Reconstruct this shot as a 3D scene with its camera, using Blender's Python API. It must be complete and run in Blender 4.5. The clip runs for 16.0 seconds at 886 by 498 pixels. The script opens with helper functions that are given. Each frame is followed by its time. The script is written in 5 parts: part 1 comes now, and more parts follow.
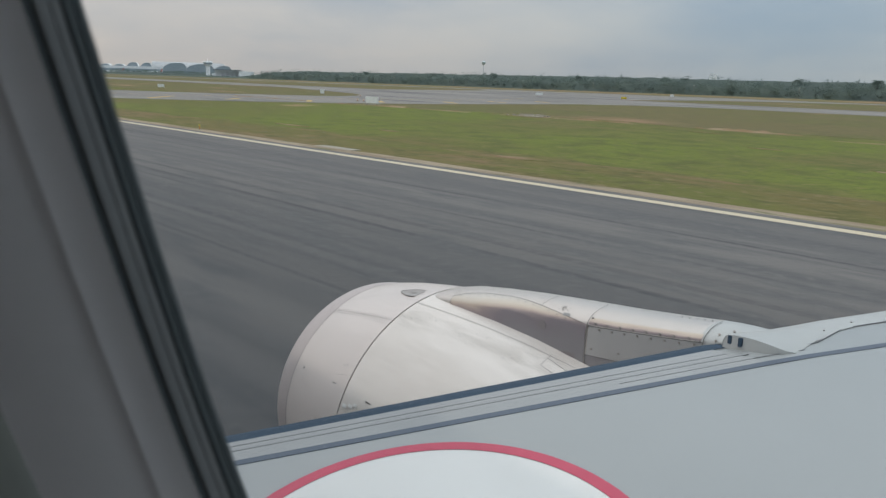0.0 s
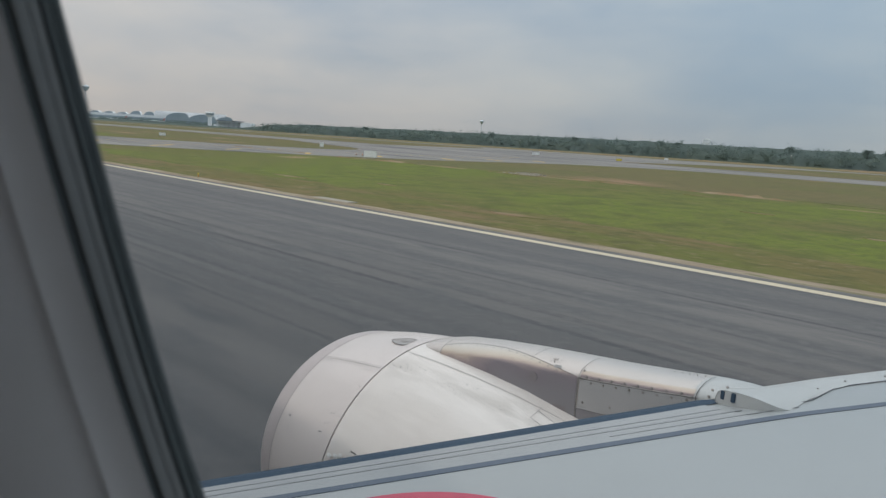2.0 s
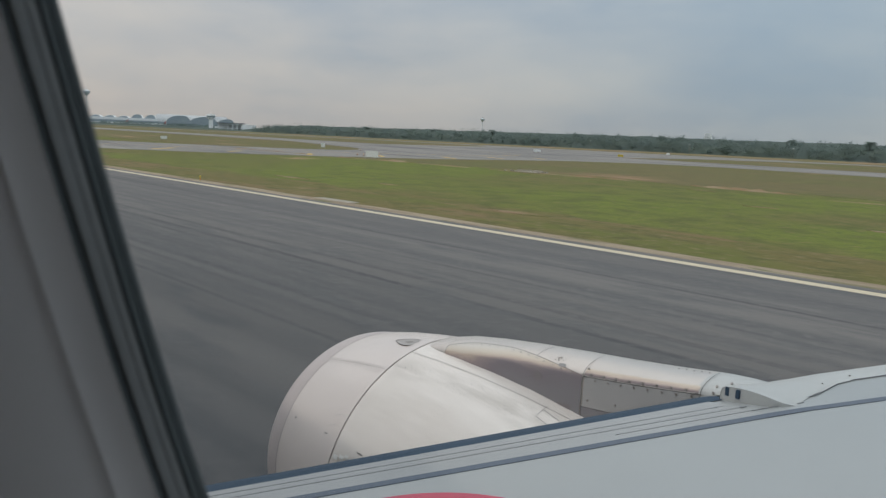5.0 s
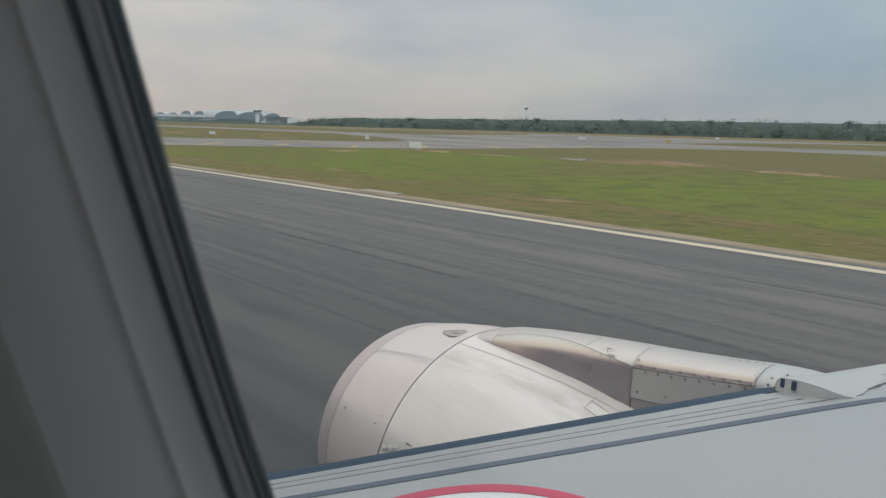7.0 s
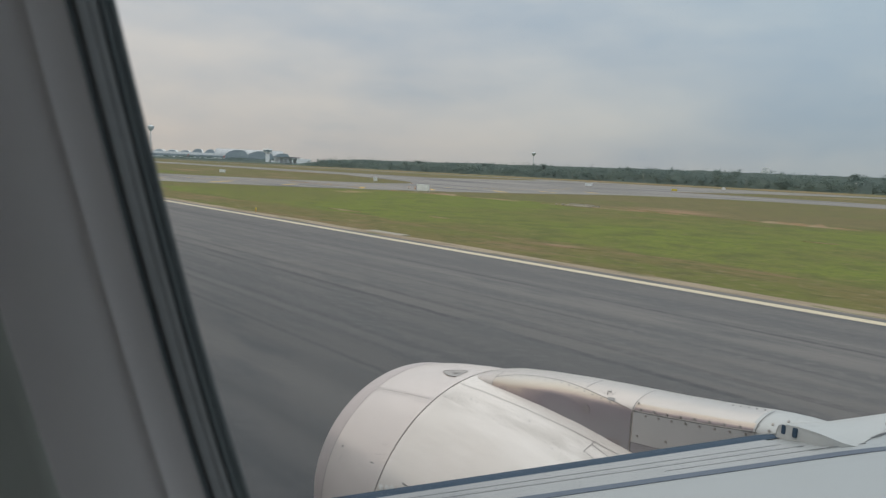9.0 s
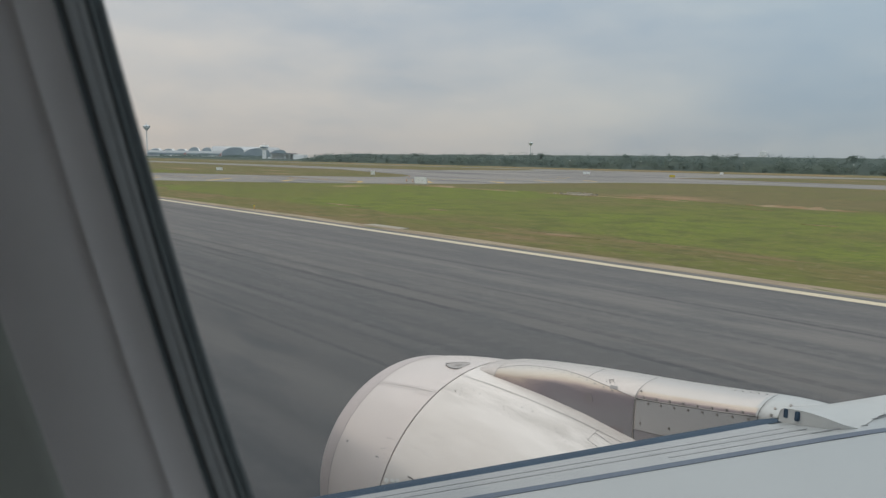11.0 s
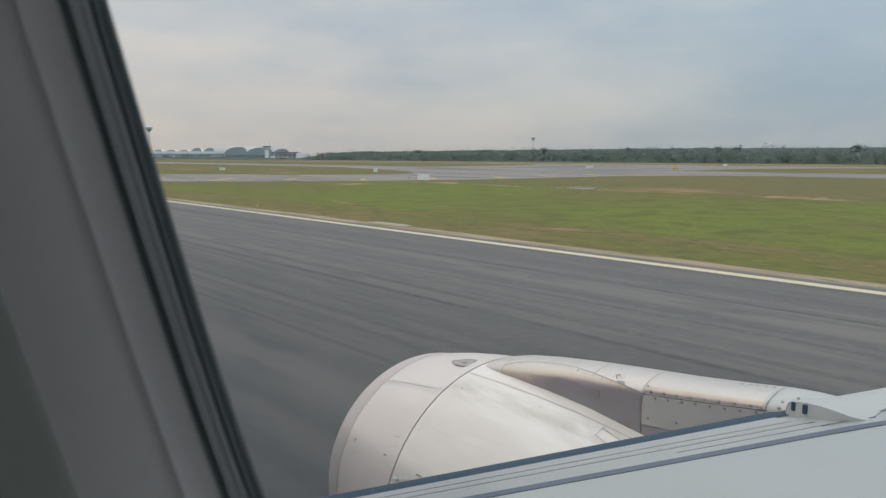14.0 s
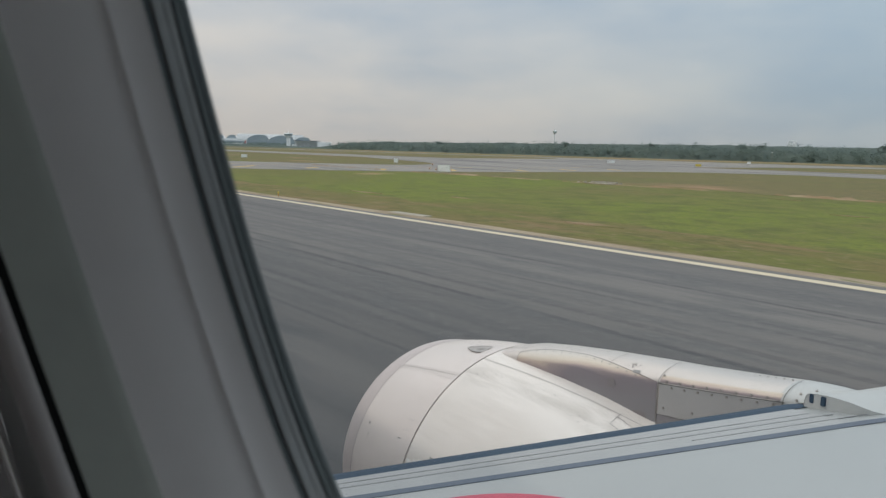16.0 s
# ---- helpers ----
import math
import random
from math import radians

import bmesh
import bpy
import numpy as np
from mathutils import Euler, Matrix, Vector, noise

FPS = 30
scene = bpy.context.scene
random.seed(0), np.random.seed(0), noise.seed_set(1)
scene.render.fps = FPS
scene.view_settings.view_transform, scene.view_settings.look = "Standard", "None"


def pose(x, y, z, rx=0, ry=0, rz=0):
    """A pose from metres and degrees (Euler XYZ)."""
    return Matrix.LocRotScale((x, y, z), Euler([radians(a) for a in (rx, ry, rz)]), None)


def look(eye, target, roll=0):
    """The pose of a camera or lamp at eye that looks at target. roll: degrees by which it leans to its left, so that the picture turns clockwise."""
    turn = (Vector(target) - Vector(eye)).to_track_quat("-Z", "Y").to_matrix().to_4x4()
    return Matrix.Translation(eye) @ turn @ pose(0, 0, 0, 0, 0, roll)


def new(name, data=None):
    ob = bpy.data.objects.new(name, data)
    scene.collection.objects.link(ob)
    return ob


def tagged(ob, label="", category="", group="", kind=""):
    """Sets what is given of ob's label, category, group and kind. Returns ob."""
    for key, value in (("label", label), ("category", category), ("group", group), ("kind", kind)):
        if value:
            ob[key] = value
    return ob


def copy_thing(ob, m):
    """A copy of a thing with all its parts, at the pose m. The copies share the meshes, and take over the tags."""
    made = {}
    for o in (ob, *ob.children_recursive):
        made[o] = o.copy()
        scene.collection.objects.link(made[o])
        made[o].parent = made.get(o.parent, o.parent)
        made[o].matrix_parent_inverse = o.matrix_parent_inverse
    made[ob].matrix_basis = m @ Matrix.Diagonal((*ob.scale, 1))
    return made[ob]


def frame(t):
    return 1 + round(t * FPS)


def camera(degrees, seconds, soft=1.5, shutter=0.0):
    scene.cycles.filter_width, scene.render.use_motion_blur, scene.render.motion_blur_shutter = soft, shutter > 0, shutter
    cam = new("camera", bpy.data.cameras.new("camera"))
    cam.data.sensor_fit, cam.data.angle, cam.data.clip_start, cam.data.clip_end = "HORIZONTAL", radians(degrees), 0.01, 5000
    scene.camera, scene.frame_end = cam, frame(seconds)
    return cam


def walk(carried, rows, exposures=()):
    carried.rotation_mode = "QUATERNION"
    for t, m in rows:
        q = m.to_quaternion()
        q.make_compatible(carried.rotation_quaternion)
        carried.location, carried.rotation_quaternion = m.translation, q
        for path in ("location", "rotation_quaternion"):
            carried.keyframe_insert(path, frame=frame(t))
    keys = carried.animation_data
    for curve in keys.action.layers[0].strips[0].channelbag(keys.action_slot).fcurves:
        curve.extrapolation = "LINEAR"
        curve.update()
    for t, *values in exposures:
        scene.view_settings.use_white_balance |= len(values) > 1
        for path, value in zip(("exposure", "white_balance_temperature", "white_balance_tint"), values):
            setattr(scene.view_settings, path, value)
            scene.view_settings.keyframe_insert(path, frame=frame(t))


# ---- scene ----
# how the aircraft stands on the level airfield: a little off the runway's heading, with a slight pitch and lean
STAND = Matrix.Translation((0, 0, 4.65)) @ (pose(0, 0, 0, 0.564) @ pose(0, 0, 0, 0, -0.506) @ pose(0, 0, 0, 0, 0, 3.171)).inverted() @ Matrix.Translation((0, 0, -4.65))


def view(x, y, z, yaw, pitch, roll):
    """Camera pose in the aircraft: yaw to the left of +y, pitch up, roll."""
    a, b = radians(yaw), radians(pitch)
    way = Vector((-math.sin(a) * math.cos(b), math.cos(a) * math.cos(b), math.sin(b)))
    eye = Vector((x, y, z))
    return STAND @ look(eye, eye + way * 10, roll)


# x runs aft along the aircraft, y outward from the starboard window, z up.
# t, x, y, z, yaw, pitch, roll
VIEWS = [
    (0, -0.0218, -0.0045, 4.6876, 48.20, -13.16, 2.40),
    (0.5, -0.0155, 0.0017, 4.6604, 48.39, -12.77, 2.98),
    (1, -0.0205, -0.0017, 4.6766, 48.53, -13.05, 2.67),
    (1.5, 0.0077, 0.0086, 4.6123, 48.31, -12.74, 4.08),
    (2, -0.0197, 0.0134, 4.6329, 47.99, -8.77, 4.09),
    (2.5, -0.0291, 0.0103, 4.6349, 51.33, -8.42, 1.83),
    (3, -0.0217, -0.0027, 4.6783, 51.57, -9.60, 3.83),
    (5.5, -0.0140, 0.0096, 4.6434, 47.93, -8.77, 2.96),
    (6, -0.0178, 0.0065, 4.6496, 51.09, -9.40, 1.32),
    (6.5, -0.0189, 0.0102, 4.6345, 52.00, -9.27, 0.21),
    (7, -0.0210, 0.0039, 4.6570, 51.77, -9.84, 1.88),
    (7.5, -0.0272, 0.0069, 4.6513, 52.44, -9.35, -1.04),
    (8, -0.0548, 0.0148, 4.6523, 51.15, -7.36, 2.24),
    (8.5, 0.0110, 0.0071, 4.6282, 52.28, -6.46, 3.45),
    (11, 0.0180, 0.0040, 4.6363, 52.28, -7.09, 1.72),
    (11.5, 0.0137, 0.0087, 4.6227, 52.70, -7.07, 1.67),
    (12, 0.0316, 0.0156, 4.5895, 52.26, -7.11, 2.85),
    (12.5, -0.0075, 0.0039, 4.6496, 51.19, -7.24, 2.27),
    (13, 0.0006, 0.0027, 4.6525, 51.41, -7.44, 1.91),
    (13.5, -0.0149, 0.0032, 4.6559, 51.85, -7.41, 0.74),
    (14, 0.0176, -0.0004, 4.6485, 52.60, -7.39, 0.74),
    (14.5, 0.0084, -0.0006, 4.6533, 52.96, -7.84, 0.13),
    (15, 0.0277, -0.0097, 4.6724, 53.35, -7.91, -0.50),
    (15.5, -0.0044, -0.0005, 4.6453, 53.60, -8.07, -0.32),
    (16, 0.0266, -0.0089, 4.5987, 54.05, -8.07, 1.95),
]

cam = camera(63.0, 16.0, soft=1.3)
# a phone's small aperture: the window frame close by is out of focus
cam.data.dof.use_dof, cam.data.dof.focus_distance, cam.data.dof.aperture_fstop = True, 9.0, 12.0
walk(cam, [(t, view(*p)) for t, *p in VIEWS], [
    (0, 0.0, 6300, 10), (2.5, -0.08, 6250, 10), (5.5, -0.14, 6450, 10), (6.0, -0.18, 6500, 10), (7.0, -0.02, 6500, 10),
    (8.5, 0.0, 6500, 10), (11.0, -0.02, 6500, 10), (12.5, 0.05, 6500, 10), (16.0, 0.08, 6450, 10)])

# ---- light ----
SUN_AZ, SUN_EL = 252.0, 43.6   # degrees: azimuth from +x towards +y, elevation


def make_world():
    w = bpy.data.worlds.new("hazy_sky")
    scene.world = w
    w.use_nodes = True
    nt = w.node_tree
    nt.nodes.clear()
    N, L = nt.nodes.new, nt.links.new
    out, bg = N("ShaderNodeOutputWorld"), N("ShaderNodeBackground")
    sky = N("ShaderNodeTexSky")
    sky.sky_type, sky.sun_disc = "NISHITA", False
    sky.sun_elevation, sky.sun_rotation = radians(SUN_EL), radians(90 - SUN_AZ)
    sky.dust_density = 4.0
    dim = N("ShaderNodeVectorMath")
    dim.operation = "SCALE"
    dim.inputs["Scale"].default_value = 0.10
    L(sky.outputs[0], dim.inputs[0])
    tc, sep = N("ShaderNodeTexCoord"), N("ShaderNodeSeparateXYZ")
    L(tc.outputs["Generated"], sep.inputs[0])
    # overcast gradient from horizon to zenith
    up = N("ShaderNodeValToRGB")
    e = up.color_ramp.elements
    e[0].position, e[0].color = 0.0, (0.60, 0.56, 0.525, 1)
    e[1].position, e[1].color = 1.0, (1.98, 1.84, 1.70, 1)
    for pos, col in ((0.06, (0.63, 0.605, 0.58, 1)), (0.16, (0.605, 0.62, 0.635, 1)), (0.30, (0.65, 0.69, 0.72, 1)), (0.55, (1.28, 1.20, 1.13, 1))):
        k = e.new(pos)
        k.color = col
    L(sep.outputs["Z"], up.inputs[0])
    # flattened cloud layer
    flat = N("ShaderNodeMapping")
    flat.inputs["Scale"].default_value = (1.0, 1.0, 3.2)
    flat.inputs["Location"].default_value = (0.35, 0.1, 0.0)
    L(tc.outputs["Generated"], flat.inputs[0])
    n1 = N("ShaderNodeTexNoise")
    n1.inputs["Scale"].default_value, n1.inputs["Detail"].default_value, n1.inputs["Roughness"].default_value = 2.6, 7.0, 0.56
    L(flat.outputs[0], n1.inputs["Vector"])
    cl = N("ShaderNodeValToRGB")
    e = cl.color_ramp.elements
    e[0].position, e[0].color = 0.36, (0.83, 0.89, 0.96, 1)
    e[1].position, e[1].color = 0.64, (1.13, 1.09, 1.045, 1)
    L(n1.outputs["Fac"], cl.inputs[0])
    mul = N("ShaderNodeMix")
    mul.data_type, mul.blend_type = "RGBA", "MULTIPLY"
    mul.inputs["Factor"].default_value = 1.0
    L(up.outputs[0], mul.inputs["A"]), L(cl.outputs[0], mul.inputs["B"])
    # the haze is warm ahead of the aircraft, bluer abeam
    side = N("ShaderNodeValToRGB")
    e = side.color_ramp.elements
    e[0].position, e[0].color = 0.05, (1.0, 0.965, 0.935, 1)
    e[1].position, e[1].color = 0.62, (0.70, 0.815, 0.90, 1)
    m = N("ShaderNodeMapRange")
    m.inputs["From Min"].default_value, m.inputs["From Max"].default_value = -1.0, 0.0
    L(sep.outputs["X"], m.inputs["Value"]), L(m.outputs[0], side.inputs[0])
    tint = N("ShaderNodeMix")
    tint.data_type, tint.blend_type = "RGBA", "MULTIPLY"
    tint.inputs["Factor"].default_value = 1.0
    L(mul.outputs["Result"], tint.inputs["A"]), L(side.outputs[0], tint.inputs["B"])
    mix = N("ShaderNodeMix")
    mix.data_type = "RGBA"
    mix.inputs["Factor"].default_value = 0.9
    L(dim.outputs[0], mix.inputs["A"]), L(tint.outputs["Result"], mix.inputs["B"])
    L(mix.outputs["Result"], bg.inputs["Color"])
    bg.inputs["Strength"].default_value = 1.0
    L(bg.outputs[0], out.inputs[0])


make_world()
sun = new("sun", bpy.data.lights.new("sun", "SUN"))
sun.data.energy, sun.data.angle, sun.data.color = 0.52, radians(1.2), (1.0, 0.91, 0.80)
sun.matrix_world = look((0, 0, 50), (-math.cos(radians(SUN_AZ)) * 50, -math.sin(radians(SUN_AZ)) * 50, 50 - 50 * math.tan(radians(SUN_EL))))

# daylight through the row of windows on the far side of the cabin
port = new("port_window_light", bpy.data.lights.new("port_window_light", "AREA"))
port.data.shape, port.data.size, port.data.size_y, port.data.energy, port.data.color = "RECTANGLE", 10.0, 0.32, 8.0, (1.0, 0.95, 0.905)
port.matrix_world = STAND @ look((0.0, -3.70, 4.62), (0.0, 0.0, 4.45))

# ---- materials ----


def material(name, base, rough=0.6, metal=0.0, second=None, scale=4.0, stretch=(1, 1, 1), amount=0.5, bump=0.0, bump_scale=40.0, spread=0.25, coat=0.0):
    """A surface whose colour drifts between two tones at a coarse and a fine scale, with fine relief."""
    m = bpy.data.materials.new(name)
    m.use_nodes = True
    nt = m.node_tree
    N, L = nt.nodes.new, nt.links.new
    b = nt.nodes["Principled BSDF"]
    b.inputs["Roughness"].default_value, b.inputs["Metallic"].default_value = rough, metal
    b.inputs["Coat Weight"].default_value, b.inputs["Coat Roughness"].default_value = coat, 0.12
    second = second or tuple(c * 0.75 for c in base)
    tc, mp = N("ShaderNodeTexCoord"), N("ShaderNodeMapping")
    mp.inputs["Scale"].default_value = stretch
    L(tc.outputs["Object"], mp.inputs[0])
    big, small = N("ShaderNodeTexNoise"), N("ShaderNodeTexNoise")
    big.inputs["Scale"].default_value, big.inputs["Detail"].default_value = scale, 6
    small.inputs["Scale"].default_value, small.inputs["Detail"].default_value = scale * 9, 4
    L(mp.outputs[0], big.inputs["Vector"]), L(mp.outputs[0], small.inputs["Vector"])
    add = N("ShaderNodeMath")
    add.operation = "MULTIPLY_ADD"
    L(small.outputs["Fac"], add.inputs[0])
    add.inputs[1].default_value = 0.45
    L(big.outputs["Fac"], add.inputs[2])
    r = N("ShaderNodeMapRange")
    r.inputs["From Min"].default_value, r.inputs["From Max"].default_value = 0.725 - spread, 0.725 + spread
    r.inputs["To Max"].default_value = amount * 2
    r.inputs["To Min"].default_value = 0.0
    L(add.outputs[0], r.inputs["Value"])
    mx = N("ShaderNodeMix")
    mx.data_type = "RGBA"
    mx.inputs["A"].default_value, mx.inputs["B"].default_value = (*base, 1), (*second, 1)
    L(r.outputs[0], mx.inputs["Factor"])
    L(mx.outputs["Result"], b.inputs["Base Color"])
    rr = N("ShaderNodeMapRange")
    rr.inputs["To Min"].default_value, rr.inputs["To Max"].default_value = rough * 0.85, min(1.0, rough * 1.2)
    L(small.outputs["Fac"], rr.inputs["Value"]), L(rr.outputs[0], b.inputs["Roughness"])
    if bump:
        bn, bt = N("ShaderNodeBump"), N("ShaderNodeTexNoise")
        bt.inputs["Scale"].default_value, bt.inputs["Detail"].default_value = bump_scale, 4
        L(mp.outputs[0], bt.inputs["Vector"])
        bn.inputs["Strength"].default_value, bn.inputs["Distance"].default_value = bump, 0.02
        L(bt.outputs["Fac"], bn.inputs["Height"]), L(bn.outputs[0], b.inputs["Normal"])
    return m


def blended(name, layers, rough=0.9, bump=0.0, bump_scale=2.0):
    """Layers of (colour, scale vector, low, high, detail): each noise lays its colour over those before it."""
    m = bpy.data.materials.new(name)
    m.use_nodes = True
    nt = m.node_tree
    N, L = nt.nodes.new, nt.links.new
    b = nt.nodes["Principled BSDF"]
    b.inputs["Roughness"].default_value = rough
    b.inputs["Specular IOR Level"].default_value = 0.25
    tc = N("ShaderNodeTexCoord")
    last = None
    for i, (col, sc, lo, hi, det) in enumerate(layers):
        if last is None:
            last = N("ShaderNodeRGB").outputs[0]
            last.default_value = (*col, 1)
            continue
        mp, nz, rg, mx = N("ShaderNodeMapping"), N("ShaderNodeTexNoise"), N("ShaderNodeMapRange"), N("ShaderNodeMix")
        mp.inputs["Scale"].default_value = sc
        mp.inputs["Location"].default_value = (7.3 * i, 3.1 * i, 0)
        nz.inputs["Scale"].default_value, nz.inputs["Detail"].default_value = 1.0, det
        rg.inputs["From Min"].default_value, rg.inputs["From Max"].default_value = lo, hi
        mx.data_type = "RGBA"
        mx.inputs["B"].default_value = (*col, 1)
        L(tc.outputs["Object"], mp.inputs[0]), L(mp.outputs[0], nz.inputs["Vector"])
        L(nz.outputs["Fac"], rg.inputs["Value"]), L(rg.outputs[0], mx.inputs["Factor"]), L(last, mx.inputs["A"])
        last = mx.outputs["Result"]
    L(last, b.inputs["Base Color"])
    if bump:
        bn, bt = N("ShaderNodeBump"), N("ShaderNodeTexNoise")
        bt.inputs["Scale"].default_value, bt.inputs["Detail"].default_value = bump_scale, 5
        L(tc.outputs["Object"], bt.inputs["Vector"])
        bn.inputs["Strength"].default_value, bn.inputs["Distance"].default_value = bump, 0.05
        L(bt.outputs["Fac"], bn.inputs["Height"]), L(bn.outputs[0], b.inputs["Normal"])
    return m


GRASS = blended("grass", [((0.144, 0.134, 0.037), 0, 0, 0, 0), ((0.146, 0.170, 0.026), (0.022, 0.030, 1), 0.42, 0.58, 6),
                          ((0.168, 0.125, 0.052), (0.030, 0.045, 1), 0.50, 0.65, 9), ((0.098, 0.106, 0.027), (0.30, 0.36, 1), 0.46, 0.68, 7),
                          ((0.33, 0.215, 0.125), (0.045, 0.09, 1), 0.68, 0.74, 9), ((0.185, 0.155, 0.062), (0.9, 1.1, 1), 0.57, 0.72, 6), ((0.090, 0.104, 0.025), (2.2, 2.6, 1), 0.50, 0.66, 5)], 0.95, 1.0, 1.6)
ROUGHGRASS = blended("rough_grass", [((0.150, 0.122, 0.042), 0, 0, 0, 0), ((0.125, 0.130, 0.030), (0.05, 0.16, 1), 0.45, 0.58, 8), ((0.185, 0.128, 0.062), (0.06, 0.25, 1), 0.50, 0.64, 9),
                                     ((0.098, 0.096, 0.030), (0.5, 0.8, 1), 0.48, 0.68, 7), ((0.36, 0.25, 0.15), (0.10, 0.45, 1), 0.66, 0.73, 9), ((0.20, 0.16, 0.075), (1.5, 2.0, 1), 0.55, 0.70, 6)], 0.95, 1.0, 2.2)
DRYGRASS = blended("dry_grass", [((0.152, 0.124, 0.050), 0, 0, 0, 0), ((0.128, 0.126, 0.038), (0.02, 0.04, 1), 0.45, 0.61, 7), ((0.115, 0.098, 0.042), (0.3, 0.5, 1), 0.45, 0.66, 6),
                                 ((0.28, 0.175, 0.10), (0.025, 0.06, 1), 0.62, 0.70, 8), ((0.19, 0.148, 0.07), (0.9, 1.2, 1), 0.54, 0.70, 6)], 0.95, 0.6, 1.0)
SOIL = blended("bare_soil", [((0.25, 0.165, 0.095), 0, 0, 0, 0), ((0.31, 0.23, 0.15), (0.2, 0.5, 1), 0.45, 0.6, 6), ((0.14, 0.125, 0.04), (0.12, 0.5, 1), 0.5, 0.62, 8)], 0.95, 0.8, 1.5)
RUNWAY = blended("runway_asphalt", [((0.152, 0.139, 0.133), 0, 0, 0, 0), ((0.178, 0.162, 0.153), (0.02, 0.16, 1), 0.45, 0.65, 6),
                                    ((0.104, 0.100, 0.101), (0.006, 0.55, 1), 0.50, 0.72, 5), ((0.062, 0.062, 0.066), (0.008, 1.7, 1), 0.56, 0.70, 3),
                                    ((0.115, 0.111, 0.111), (0.25, 1.1, 1), 0.48, 0.66, 6), ((0.158, 0.147, 0.142), (3, 3, 3), 0.5, 0.75, 4)], 0.85, 0.25, 6.0)


def rubber(m, tone, y0, y1, most):
    """Tyre rubber laid down in long streaks, thick near the centre line at y0 and thinning out to y1."""
    nt = m.node_tree
    N, L = nt.nodes.new, nt.links.new
    b = nt.nodes["Principled BSDF"]
    last = b.inputs["Base Color"].links[0].from_socket
    tc, sep, fade, mp, nz, rg, mul, mx = N("ShaderNodeTexCoord"), N("ShaderNodeSeparateXYZ"), N("ShaderNodeMapRange"), N("ShaderNodeMapping"), N("ShaderNodeTexNoise"), N("ShaderNodeMapRange"), N("ShaderNodeMath"), N("ShaderNodeMix")
    L(tc.outputs["Object"], sep.inputs[0]), L(sep.outputs["Y"], fade.inputs["Value"])
    fade.inputs["From Min"].default_value, fade.inputs["From Max"].default_value = y1, y0
    mp.inputs["Scale"].default_value = (0.012, 0.75, 1)
    nz.inputs["Scale"].default_value, nz.inputs["Detail"].default_value = 1.0, 7
    L(tc.outputs["Object"], mp.inputs[0]), L(mp.outputs[0], nz.inputs["Vector"]), L(nz.outputs["Fac"], rg.inputs["Value"])
    rg.inputs["From Min"].default_value, rg.inputs["From Max"].default_value = 0.34, 0.62
    rg.inputs["To Min"].default_value, rg.inputs["To Max"].default_value = 0.55, most
    mul.operation, mx.data_type = "MULTIPLY", "RGBA"
    L(fade.outputs[0], mul.inputs[0]), L(rg.outputs[0], mul.inputs[1]), L(mul.outputs[0], mx.inputs["Factor"])
    mx.inputs["B"].default_value = (*tone, 1)
    L(last, mx.inputs["A"]), L(mx.outputs["Result"], b.inputs["Base Color"])


rubber(RUNWAY, (0.050, 0.052, 0.056), 6.0, 18.0, 0.85)
TAXIWAY = blended("taxiway_asphalt", [((0.225, 0.205, 0.190), 0, 0, 0, 0), ((0.265, 0.240, 0.220), (0.02, 0.05, 1), 0.42, 0.6, 6), ((0.115, 0.115, 0.118), (0.015, 0.12, 1), 0.52, 0.68, 6)], 0.9, 0.2, 4.0)
SHOULDER = blended("concrete_shoulder", [((0.27, 0.205, 0.14), 0, 0, 0, 0), ((0.34, 0.27, 0.19), (0.15, 0.6, 1), 0.45, 0.6, 6), ((0.15, 0.15, 0.07), (0.3, 0.9, 1), 0.56, 0.68, 6)], 0.9, 0.3, 4.0)
LINE = blended("runway_paint", [((0.60, 0.51, 0.365), 0, 0, 0, 0), ((0.52, 0.455, 0.345), (0.3, 2, 1), 0.5, 0.65, 6), ((0.36, 0.35, 0.32), (0.05, 3, 1), 0.62, 0.7, 6)], 0.75)
YELLOW = blended("yellow_paint", [((0.62, 0.40, 0.10), 0, 0, 0, 0), ((0.50, 0.36, 0.14), (0.4, 2, 1), 0.5, 0.65, 6)], 0.75)
COWL = material("cowl_paint", (0.72, 0.655, 0.615), 0.34, 0.0, (0.60, 0.54, 0.50), 1.3, (0.35, 2.2, 2.2), 0.5, 0.02, 60, 0.22, 0.4)
INLET = material("inlet_paint", (0.68, 0.60, 0.57), 0.42, 0.0, (0.58, 0.51, 0.482), 1.6, (0.45, 1.8, 1.8), 0.5, 0.02, 60, 0.25, 0.3)
LIP = material("lip_metal", (0.52, 0.455, 0.445), 0.5, 0.1, (0.47, 0.41, 0.40), 2.0, (1, 1, 1), 0.5)
PYLON = material("pylon_metal", (0.66, 0.60, 0.565), 0.36, 0.55, (0.57, 0.525, 0.495), 1.4, (0.4, 2, 2), 0.5)
HEATED = material("heat_stained_metal", (0.38, 0.31, 0.285), 0.5, 0.15, (0.30, 0.245, 0.235), 1.5, (0.5, 1, 3.0), 0.55)
GREYPANEL = material("grey_panel", (0.475, 0.455, 0.45), 0.45, 0.12, (0.42, 0.405, 0.40), 2.0, (1, 1, 1), 0.5)
SEAM = material("seam_sealant", (0.17, 0.16, 0.155), 0.7)
SCOOP = material("scoop_grey", (0.40, 0.365, 0.35), 0.5, 0.1, (0.33, 0.305, 0.29), 6.0)
CAPGREY = material("dull_cap", (0.25, 0.22, 0.228), 0.55, 0.05, (0.225, 0.198, 0.205), 4.0)
SEAMPALE = material("seam_pale", (0.265, 0.265, 0.27), 0.6)
